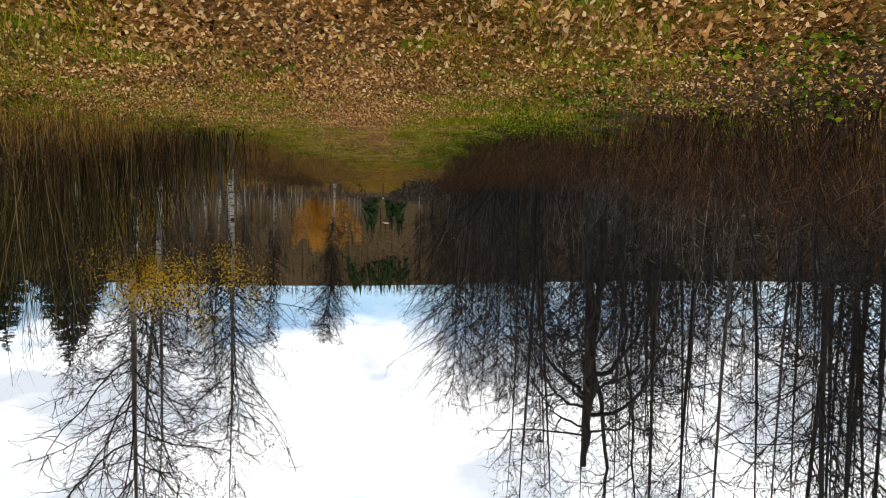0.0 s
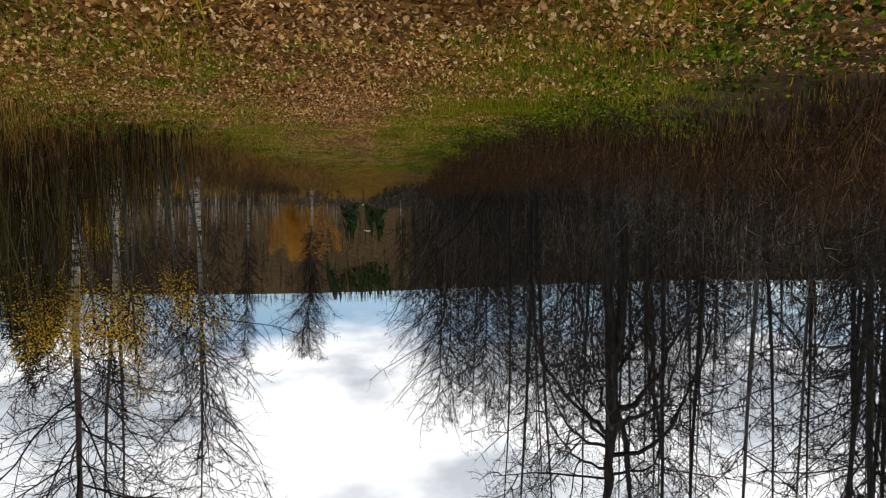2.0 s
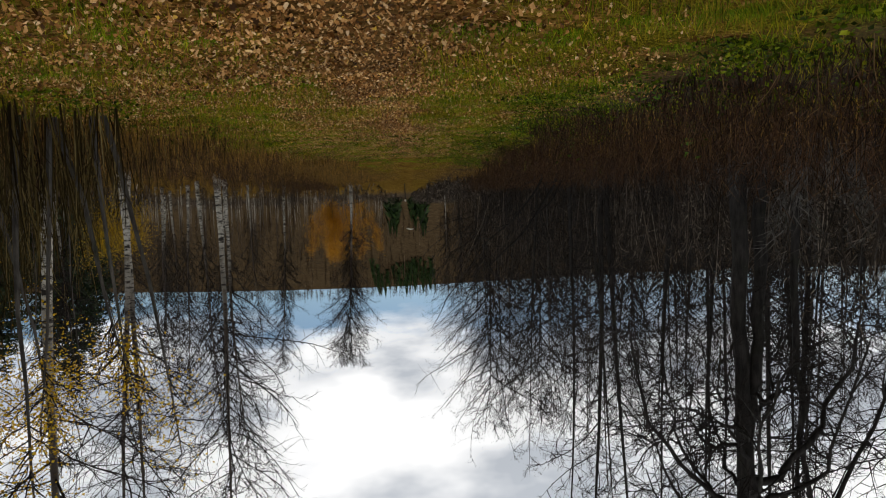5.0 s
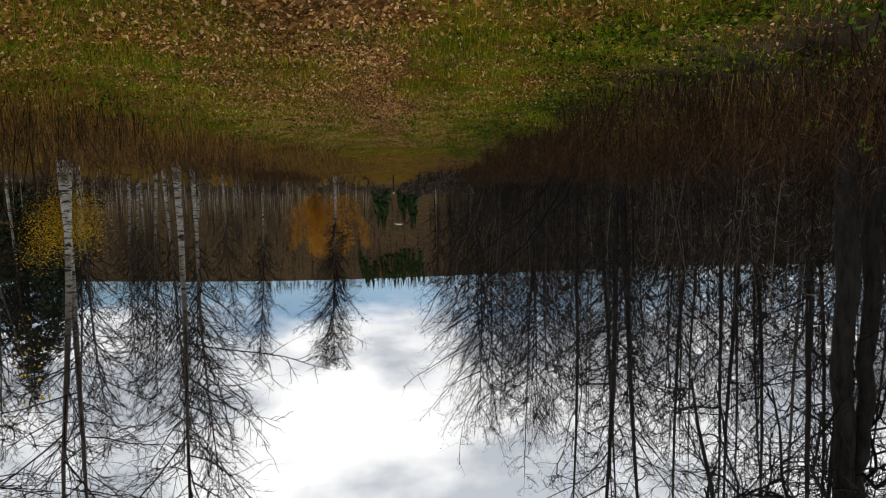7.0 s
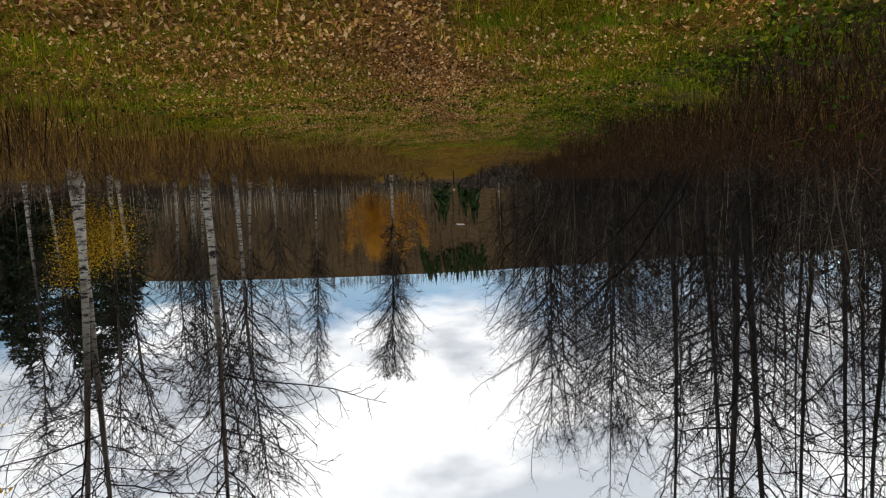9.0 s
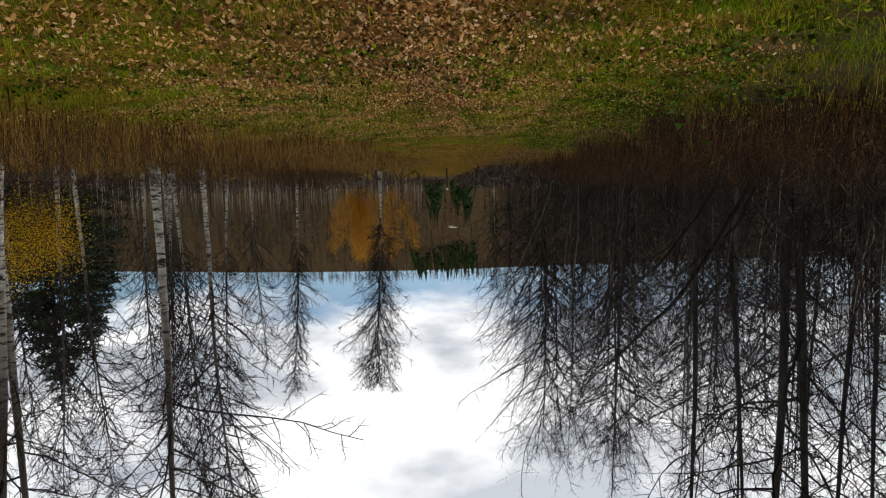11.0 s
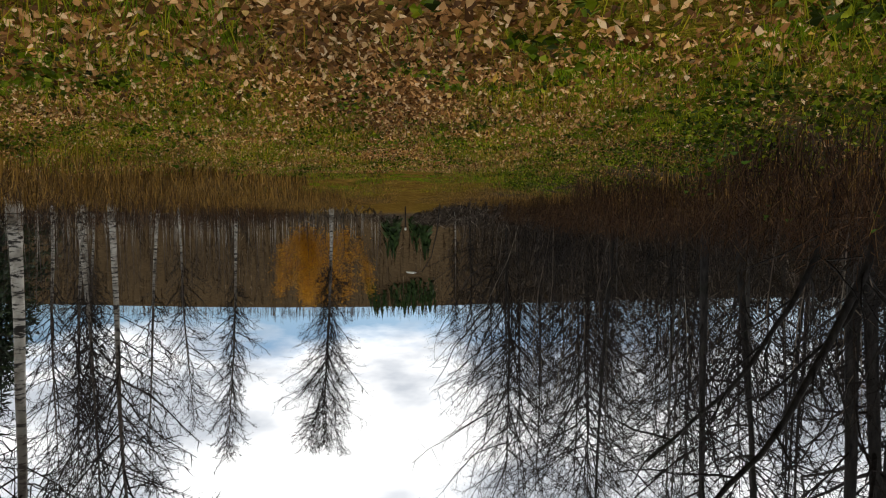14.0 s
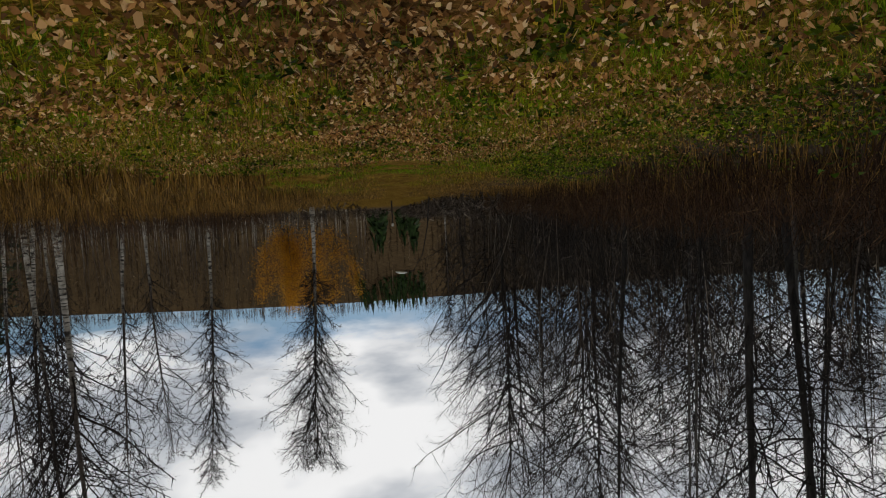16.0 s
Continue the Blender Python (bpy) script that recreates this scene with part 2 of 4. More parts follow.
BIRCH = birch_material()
ALDER = bark_material("dark_bark", (0.007, 0.006, 0.0055), (0.040, 0.035, 0.031))
GREYBARK = bark_material("grey_bark", (0.022, 0.019, 0.016), (0.11, 0.10, 0.088))
TWIG = bark_material("twig_bark", (0.008, 0.0065, 0.0055), (0.032, 0.025, 0.021), 30.0, 1.0)
TWIG_MID = bark_material("brown_twig_bark", (0.010, 0.007, 0.004), (0.040, 0.027, 0.016), 8.0, 1.0)
PEELED = bark_material("peeled_wood", (0.45, 0.42, 0.38), (0.8, 0.78, 0.74))
GROUND = ground_material()
LEAF_FALLEN = island_material("fallen_leaf", [(0.0, (0.026, 0.012, 0.004)), (0.3, (0.18, 0.078, 0.020)), (0.6, (0.37, 0.178, 0.052)), (0.85, (0.55, 0.33, 0.14)), (0.95, (0.66, 0.47, 0.27)), (1.0, (0.48, 0.29, 0.02))], 0.8, 0.15, 0.08)
GRASS = island_material("green_grass", [(0.0, (0.02, 0.04, 0.001)), (0.45, (0.125, 0.155, 0.005)), (0.8, (0.29, 0.265, 0.010)), (1.0, (0.42, 0.28, 0.020))], 0.8, 0.3, 0.06)
FRESH = island_material("fresh_grass", [(0.0, (0.03, 0.06, 0.001)), (0.5, (0.10, 0.18, 0.003)), (1.0, (0.25, 0.31, 0.009))], 0.75, 0.3, 0.06)
DRYGRASS = island_material("dry_grass", [(0.0, (0.030, 0.016, 0.003)), (0.5, (0.135, 0.074, 0.012)), (1.0, (0.38, 0.22, 0.045))], 0.8, 0.2)
WEED = island_material("dead_weed", [(0.0, (0.008, 0.0045, 0.002)), (0.55, (0.046, 0.021, 0.008)), (0.9, (0.10, 0.048, 0.018)), (1.0, (0.20, 0.125, 0.05))], 0.85, 0.1)
HERB = island_material("herb_leaf", [(0.0, (0.02, 0.045, 0.004)), (0.7, (0.06, 0.115, 0.010)), (1.0, (0.20, 0.22, 0.04))], 0.8, 0.3, 0.05)
VERGE = island_material("verge_leaf", [(0.0, (0.012, 0.018, 0.001)), (0.5, (0.045, 0.07, 0.002)), (0.8, (0.11, 0.16, 0.004)), (1.0, (0.28, 0.30, 0.014))], 0.7, 0.25, 0.06)
BRUSH = island_material("brushwood_bark", [(0.0, (0.018, 0.014, 0.011)), (0.6, (0.072, 0.056, 0.043)), (0.9, (0.15, 0.12, 0.094)), (1.0, (0.30, 0.26, 0.21))], 0.9, 0.0, 0.05)
STEMS = island_material("sapling_bark", [(0.0, (0.012, 0.008, 0.003)), (0.5, (0.040, 0.028, 0.009)), (0.85, (0.10, 0.073, 0.024)), (1.0, (0.24, 0.19, 0.08))], 0.9, 0.0, 0.05)
YELLOW = island_material("yellow_leaf", [(0.0, (0.26, 0.145, 0.006)), (0.5, (0.56, 0.35, 0.014)), (1.0, (0.72, 0.52, 0.04))], 0.7, 0.5, 0.08)
ORANGE = island_material("orange_leaf", [(0.0, (0.26, 0.11, 0.008)), (0.5, (0.60, 0.28, 0.016)), (1.0, (0.78, 0.43, 0.035))], 0.7, 0.45, 0.08)
NEEDLE = island_material("spruce_needle", [(0.0, (0.006, 0.012, 0.005)), (0.6, (0.017, 0.033, 0.012)), (1.0, (0.045, 0.068, 0.022))], 0.7, 0.1)
FARNEEDLE = island_material("far_needle", [(0.0, (0.010, 0.018, 0.006)), (1.0, (0.036, 0.066, 0.017))], 0.8, 0.1, 0.05)
FARTWIG = island_material("far_twig", [(0.0, (0.022, 0.013, 0.006)), (0.6, (0.062, 0.040, 0.020)), (0.9, (0.115, 0.082, 0.048)), (1.0, (0.24, 0.19, 0.135))], 0.95, 0.0, 0.03)

# ---- mesh tools ----
rng = np.random.default_rng(7)


def mesh_from(name, verts, faces, material, smooth=False):
    me = bpy.data.meshes.new(name)
    verts = np.asarray(verts, dtype=np.float32)
    groups = [np.asarray(f, dtype=np.int32) for f in (faces if isinstance(faces, list) else [faces])]
    loops = np.concatenate([g.ravel() for g in groups])
    sizes = np.concatenate([np.full(len(g), g.shape[1], dtype=np.int32) for g in groups])
    me.vertices.add(len(verts))
    me.vertices.foreach_set("co", verts.ravel())
    me.loops.add(len(loops))
    me.loops.foreach_set("vertex_index", loops)
    me.polygons.add(len(sizes))
    me.polygons.foreach_set("loop_start", np.concatenate([[0], np.cumsum(sizes)[:-1]]).astype(np.int32))
    me.polygons.foreach_set("use_smooth", np.full(len(sizes), smooth))
    me.materials.append(material)
    me.update(calc_edges=True)
    return me


def part(name, me, parent, label=""):
    ob = new(name, me)
    ob.parent = parent
    return tagged(ob, label) if label else ob


def unit(v):
    return v / np.maximum(np.linalg.norm(v, axis=-1, keepdims=True), 1e-9)


def tubes(P, Rr, sides):
    """Tapered tubes round N lines of k points: P (N, k, 3), Rr (N, k)."""
    N, k, _ = P.shape
    d = np.empty_like(P)
    d[:, 1:-1] = P[:, 2:] - P[:, :-2]
    d[:, 0], d[:, -1] = P[:, 1] - P[:, 0], P[:, -1] - P[:, -2]
    d = unit(d)
    ref = np.where(np.abs(d[..., 2:3]) > 0.9, np.array([1.0, 0, 0]), np.array([0, 0, 1.0]))
    ref = np.broadcast_to(ref[:, :1], d.shape)
    u = unit(np.cross(d, ref))
    v = np.cross(d, u)
    a = np.arange(sides) * 2 * np.pi / sides
    ring = u[:, :, None] * np.cos(a)[:, None] + v[:, :, None] * np.sin(a)[:, None]
    verts = (P[:, :, None] + ring * Rr[:, :, None, None]).reshape(-1, 3)
    i = np.arange(N)[:, None, None] * k * sides + np.arange(k - 1)[None, :, None] * sides
    j = np.arange(sides)
    j2 = (j + 1) % sides
    f = np.stack([i + j, i + j2, i + sides + j2, i + sides + j], -1).reshape(-1, 4)
    return verts, f


def joined(sets):
    vs, quads, tris, n = [], [], [], 0
    for v, f in sets:
        vs.append(v)
        for g in (f if isinstance(f, list) else [f]):
            (quads if g.shape[1] == 4 else tris).append(g + n)
        n += len(v)
    groups = [np.concatenate(g) for g in (quads, tris) if g]
    return np.concatenate(vs), groups


def grow(r, s, d, L, k, lift, jit):
    """Lines of k points from s along d, of length L, bending up (or down) by lift."""
    P = [s]
    d = unit(d)
    for n in range(k - 1):
        d = unit(d + np.array([0, 0, 1.0]) * np.reshape(lift, (-1, 1) if np.ndim(lift) else ()) + r.normal(0, jit, d.shape))
        P.append(P[-1] + d * (L / (k - 1))[:, None])
    return np.stack(P, 1)


def along(P, t):
    """Points and ways at t (N, m) in 0..1 of each line."""
    N, k, _ = P.shape
    f = np.clip(t, 0, 0.999) * (k - 1)
    i = f.astype(int)
    n = np.arange(N)[:, None]
    a, b = P[n, i], P[n, i + 1]
    return a + (b - a) * (f - i)[..., None], unit(b - a)


def sprout(r, P, m, t0, t1, ang, spread=0.2, turn=None, loose=0.4):
    """m shoots on each line: starts, ways and the t of each, all flattened. turn: the angle round the line from one shoot to the next."""
    N = len(P)
    t = t0 + (t1 - t0) * (np.arange(m) + r.random((N, m))) / m
    s, d = along(P, t)
    if turn is None:
        q = r.normal(size=d.shape)
        q = unit(q - (q * d).sum(-1, keepdims=True) * d)
    else:
        u = unit(np.cross(d, np.where(np.abs(d[..., 2:3]) > 0.92, np.array([1.0, 0, 0]), np.array([0, 0, 1.0]))))
        az = (r.uniform(0, 6.28, (N, 1)) if turn < 3 else np.zeros((N, 1))) + turn * np.arange(m) + r.normal(0, loose, (N, m))
        q = u * np.cos(az)[..., None] + np.cross(d, u) * np.sin(az)[..., None]
    a = np.radians(ang) * (1 + spread * r.normal(size=t.shape))[..., None]
    return s.reshape(-1, 3), (d * np.cos(a) + q * np.sin(a)).reshape(-1, 3), t.ravel()


def slivers(r, s, d, L, w):
    """The finest twigs: one thin tapering face each."""
    side = unit(np.cross(d, r.normal(size=d.shape))) * w
    v = np.stack([s - side, s + side, s + d * L[:, None]], 1).reshape(-1, 3)
    return v, np.arange(len(v)).reshape(-1, 3)


def ribbons(r, P, w):
    """Thin crooked twigs: a tapering band along each line."""
    N, k, _ = P.shape
    side = unit(np.cross(P[:, -1] - P[:, 0], r.normal(size=(N, 3))))[:, None]
    wd = (np.reshape(w, (-1, 1)) * np.linspace(1, 0.35, k - 1))[..., None] * np.ones((N, 1, 1))
    body = P[:, :-1]
    v = np.concatenate([body - side * wd, body + side * wd, P[:, -1:]], 1)
    m = k - 1
    i = np.arange(N)[:, None, None] * (2 * m + 1)
    j = np.arange(m - 1)[None, :, None]
    quads = (i + j + np.array([0, m, m + 1, 1])).reshape(-1, 4)
    tris = (i[:, 0] + np.array([m - 1, 2 * m - 1, 2 * m]))
    return v.reshape(-1, 3), [quads, tris]


def leaf_cards(r, C, size, flat=0.5):
    """Folded leaves of two faces each about the points C."""
    n = len(C)
    d = unit(r.normal(size=(n, 3)) * np.array([1, 1, flat]))
    up = unit(r.normal(size=(n, 3)) + np.array([0, 0, 0.6]))
    w = unit(np.cross(d, up))
    nn = np.cross(w, d)
    L = (size * r.uniform(0.6, 1.3, n))[:, None]
    tip, a, b = C + d * L, C + d * L * 0.45 + w * L * 0.36 + nn * L * 0.12, C + d * L * 0.45 - w * L * 0.36 + nn * L * 0.12
    v = np.stack([C, a, tip, b], 1).reshape(-1, 3)
    i = np.arange(n)[:, None] * 4
    return v, np.concatenate([i + [0, 1, 2], i + [0, 2, 3]])


# ---- ground ----
PROFILE_Y = [-60, -30, 0, 4, 5.2, 7.9, 9.7, 13.9, 18.7, 20.6, 23.4, 30, 110]
PROFILE_Z = [2.2, 1.6, 0.06, -0.22, -0.33, -0.55, -0.70, -1.08, -1.25, -1.38, -1.44, -1.52, -1.5]


def path_x(y):
    return np.interp(y, [-40, 0, 5, 10, 15, 20, 28, 34, 45, 82, 120], [0.1, 0.42, 0.45, 0.62, 0.88, 1.08, 1.33, 1.45, 2.2, 4.2, 5.0])


def smooth_step(v):
    v = np.clip(v, 0, 1)
    return v * v * (3 - 2 * v)


def bumps(x, y):
    return (0.5 * np.sin(x * 1.7 + 0.6 * np.sin(y * 0.9)) * np.cos(y * 1.3 + 1.1) + 0.3 * np.sin(x * 3.9 + y * 2.3) * np.sin(y * 3.1 - x) + 0.2 * np.sin(7.1 * x + 1.3) * np.sin(6.3 * y))


def ground_z(x, y):
    x, y = np.asarray(x, float), np.asarray(y, float)
    z = np.interp(y, PROFILE_Y, PROFILE_Z)
    off = x - path_x(y)
    z = z + 0.30 * smooth_step((-off - 1.6) / 2.4) * (1 - smooth_step((y - 30) / 12)) + 0.16 * smooth_step((off - 1.9) / 2.0) * (1 - smooth_step((y - 26) / 8))
    z = z - 0.03 * np.exp(-(off / 0.35) ** 2) * (1 - smooth_step((y - 60) / 20))
    z = z + 0.032 * bumps(x, y) * smooth_step((np.abs(off) - 0.2) / 1.2)
    z = z + 0.10 * smooth_step((y - 28.6 + 0.35 * np.sin(x * 1.4)) / 0.35) * smooth_step((off - 0.5) / 0.6) * (1 - smooth_step((off - 5) / 2.5)) * (1 - smooth_step((y - 36) / 5))
    z = z + 30.0 * smooth_step((y - 105) / 150) + 1.2 * np.sin(x * 0.021 + 0.7) * smooth_step((y - 130) / 60)
    return z


def axis(stops):
    out = []
    for a, b, step in stops:
        out += list(np.arange(a, b, step))
    return np.array(out + [stops[-1][1]])


def build_ground():
    xs = axis([(-1500, -200, 130), (-200, -40, 16), (-40, -8, 2.0), (-8, -4, 0.35), (-4, 5, 0.12), (5, 9, 0.35), (9, 41, 2.0), (41, 201, 16), (201, 1501, 130)])
    ys = axis([(-1200, -80, 112), (-80, -4, 4.0), (-4, 0, 0.5), (0, 27, 0.12), (27, 45, 0.5), (45, 105, 2.5), (105, 300, 6), (300, 2000, 170)])
    X, Y = np.meshgrid(xs, ys)
    Z = ground_z(X, Y)
    near = (np.abs(X) < 7) & (Y > -2) & (Y < 40)
    Z = Z + np.where(near, np.random.default_rng(3).normal(0, 0.006, X.shape), 0)
    n, m = X.shape
    v = np.stack([X, Y, Z], -1).reshape(-1, 3)
    i = (np.arange(n - 1)[:, None] * m + np.arange(m - 1)).ravel()
    me = mesh_from("ground", v, np.stack([i, i + 1, i + m + 1, i + m], -1), GROUND, True)
    off = X - path_x(Y)
    leafy = 0.40 + 0.35 * np.exp(-(off / 0.34) ** 2) + 0.08 * (off > 0) * (1 - smooth_step((Y - 12) / 6)) + 0.12 * (1 - smooth_step((Y - 3) / 6)) - 0.05 * smooth_step((Y - 13) / 8)
    field = smooth_step((np.abs(off + 0.2) - 2.3) / 1.5) * smooth_step((Y - 8) / 8) + 0.85 * smooth_step((Y - 23.5) / 4) + smooth_step((Y - 25) / 6) * smooth_step((np.abs(off + 0.8) - 0.5) / 1.2)
    field = np.clip(field, 0, 1) * (1 - 0.3 * smooth_step((Y - 28.8) / 0.8) * (1 - smooth_step((Y - 36) / 3)) * smooth_step((off - 0.4) / 0.5) * (1 - smooth_step((off - 4.5) / 2)))
    # the dark floor colour spreads over the verge to paint in the wood's shade
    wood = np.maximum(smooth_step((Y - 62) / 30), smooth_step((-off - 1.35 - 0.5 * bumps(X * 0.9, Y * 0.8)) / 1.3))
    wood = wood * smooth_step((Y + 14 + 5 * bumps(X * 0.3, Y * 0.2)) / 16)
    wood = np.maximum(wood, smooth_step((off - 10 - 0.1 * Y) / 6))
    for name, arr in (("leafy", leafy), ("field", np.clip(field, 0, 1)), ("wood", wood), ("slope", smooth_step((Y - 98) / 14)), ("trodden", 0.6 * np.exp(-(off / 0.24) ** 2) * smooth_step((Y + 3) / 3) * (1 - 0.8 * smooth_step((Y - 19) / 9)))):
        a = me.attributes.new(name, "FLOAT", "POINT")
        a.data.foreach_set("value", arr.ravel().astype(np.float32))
    return tagged(new("ground", me), "leaf-strewn grassy ground sloping down to flat woodland", "ground", kind="structure")


build_ground()


# ---- ground cover ----
def build_fallen_leaves():
    r = np.random.default_rng(11)
    n = 570000
    y = -2.5 + 29.4 * r.random(n)
    off = r.uniform(-3.3, 3.6, n)
    x = path_x(y) + off
    keep = r.random(n) < np.clip(np.interp(y, [0, 5, 9, 15, 18, 21, 26], [0.56, 0.54, 0.42, 0.42, 0.48, 0.62, 0.55]) + 0.45 * np.exp(-(off / 0.40) ** 2) + 0.12 * (off > 0.3) * (y < 13) + 0.2 * (y < 5) + 0.36 * bumps(x * 1.3, y * 1.1) + 0.3 * bumps(x * 0.6 + 4, y * 0.5) - 0.36 * smooth_step((np.abs(off) - 1.9) / 0.9) - 0.16 * smooth_step((-off - 0.9) / 0.8) - 0.16 * smooth_step((-off - 0.12) / 0.2) * smooth_step((y - 4) / 4) * (1 - smooth_step((y - 22.5) / 3)), 0, 1) * np.interp(y, [0, 10, 16, 20, 22, 27], [1, 0.8, 0.9, 1, 1, 0.7])
    x, y, off = x[keep], y[keep], off[keep]
    n = len(x)
    c = np.stack([x, y, ground_z(x, y) + r.uniform(0.002, 0.022, n)], -1)
    yaw = r.uniform(0, 2 * np.pi, n)
    tilt = r.normal(0, 0.55, (n, 2))
    d = np.stack([np.cos(yaw), np.sin(yaw), tilt[:, 0]], -1)
    w = np.stack([-np.sin(yaw), np.cos(yaw), tilt[:, 1]], -1)
    L = ((0.012 + 0.016 * r.random(n) ** 1.6) * np.interp(y, [0, 8, 14, 20], [0.95, 1.0, 1.05, 1.12]))[:, None]
    curl = r.uniform(-0.1, 0.4, n)[:, None] * np.array([0, 0, 1.0])
    close = (np.abs(off) < 1.7) & (r.random(n) < 0.75)
    pts = [c - d * L * 0.5, c - d * L * 0.1 + w * L * 0.40 + curl * L, c + d * L * 0.28 + w * L * 0.26 + curl * L * 0.7, c + d * L * 0.55 + curl * L * 0.5,
           c + d * L * 0.28 - w * L * 0.26 + curl * L * 0.7, c - d * L * 0.1 - w * L * 0.40 + curl * L]
    v1 = np.stack(pts, 1)[close].reshape(-1, 3)
    i = np.arange(len(v1) // 6)[:, None] * 6
    f1 = np.concatenate([i + [0, 1, 2, 3], i + [0, 3, 4, 5]])
    k = [c - d * L * 0.5, c + d * L * 0.05 + w * L * 0.40 + curl * L, c + d * L * 0.55 + curl * L * 0.5, c + d * L * 0.05 - w * L * 0.40 + curl * L]
    v2 = np.stack(k, 1)[~close].reshape(-1, 3)
    f2 = np.arange(len(v2)).reshape(-1, 4)
    v, f = joined([(v1, f1), (v2, f2)])
    return tagged(new("fallen_leaves", mesh_from("fallen_leaves", v, f, LEAF_FALLEN)), "scattered dry brown and tan fallen leaves on the ground", "leaves", kind="stuff")


def blades(r, x, y, h, w, lean, z0=0.0):
    """Bent grass blades of three faces."""
    n = len(x)
    c = np.stack([x, y, ground_z(x, y) - 0.01 + z0], -1)
    a = r.uniform(0, 2 * np.pi, n)
    out = np.stack([np.cos(a), np.sin(a), 0 * a], -1)
    side = np.stack([-np.sin(a), np.cos(a), 0 * a], -1) * (w * r.uniform(0.6, 1.4, n))[:, None]
    h = h[:, None]
    ln = (np.abs(r.normal(0, 1, n)) * lean)[:, None]
    mid = c + out * ln * h * 0.35 + np.array([0, 0, 0.6]) * h
    tip = c + out * ln * h + np.array([0, 0, 1.0]) * h / np.sqrt(1 + ln * ln * 0.8)
    v = np.stack([c - side, c + side, mid + side * 0.7, mid - side * 0.7, tip], 1).reshape(-1, 3)
    i = np.arange(n)[:, None] * 5
    return v, [i + [0, 1, 2, 3], i + [3, 2, 4]]


def build_green_grass():
    r = np.random.default_rng(12)
    n = 440000
    y = -2.0 + 36.0 * r.random(n) ** 0.9
    off = r.uniform(-3.6, 3.4, n)
    x = path_x(y) + off
    tuft = bumps(x * 1.9 + 2, y * 1.7) + 0.5 * bumps(x * 0.5, y * 0.45 + 3)
    keep = r.random(n) < np.clip(0.34 + 0.7 * np.clip(tuft * 2.2, -0.2, 1) + 0.012 * y + 0.25 * (off < -0.5) - 0.55 * smooth_step((-off - 1.0) / 0.8) + 0.2 * smooth_step((y - 8) / 6) - 1.2 * np.exp(-(off / 0.36) ** 2), 0, 1) * (1 - 0.75 * smooth_step((y - 23) / 4))
    x, y, tuft = x[keep], y[keep], tuft[keep]
    n = len(x)
    h = (0.016 + 0.050 * r.random(n) ** 2) * (1 + 1.4 * np.clip(tuft, 0, 0.8))
    a = r.uniform(0, 2 * np.pi, n)
    out = np.stack([np.cos(a), np.sin(a), 0 * a], -1) * (np.abs(r.normal(0, 0.9, n)) * h)[:, None]
    side = np.stack([-np.sin(a), np.cos(a), 0 * a], -1) * r.uniform(0.0012, 0.0034, n)[:, None]
    c = np.stack([x, y, ground_z(x, y) - 0.004], -1)
    v = np.stack([c - side, c + side, c + out + h[:, None] * np.array([0, 0, 1.0])], 1).reshape(-1, 3)
    return tagged(new("short_grass", mesh_from("short_grass", v, np.arange(3 * n).reshape(-1, 3), GRASS)), "short green and straw-coloured grass between fallen leaves", "grass", kind="stuff")


def build_green_tufts():
    """Fresh green clumps of grass and clover that stand out of the litter."""
    r = np.random.default_rng(16)
    m = 760
    cy = 1.0 + 29.0 * r.random(m) ** 0.7
    co = np.where(r.random(m) < 0.52, -np.abs(r.normal(1.3, 0.7, m)), np.abs(r.normal(1.7, 0.8, m)))
    cx = path_x(cy) + co
    size = r.uniform(0.05, 0.26, m)
    n = 150000
    i = r.integers(0, m, n)
    a, q = r.uniform(0, 2 * np.pi, n), np.sqrt(r.random(n)) * size[i]
    x, y = cx[i] + np.cos(a) * q * 1.3, cy[i] + np.sin(a) * q
    h = r.uniform(0.015, 0.065, n) * (1.2 - 0.6 * q / size[i])
    a = r.uniform(0, 2 * np.pi, n)
    out = np.stack([np.cos(a), np.sin(a), 0 * a], -1)
    side = np.stack([-np.sin(a), np.cos(a), 0 * a], -1) * r.uniform(0.0014, 0.0032, n)[:, None]
    c = np.stack([x, y, ground_z(x, y) - 0.004], -1)
    top = c + out * (h * r.uniform(0.2, 1.4, n))[:, None] + h[:, None] * np.array([0, 0, 1.0])
    v = np.stack([c - side, c + side, top], 1).reshape(-1, 3)
    return tagged(new("grass_tufts", mesh_from("grass_tufts", v, np.arange(3 * n).reshape(-1, 3), FRESH)), "fresh green tufts of grass and clover", "grass", kind="stuff")


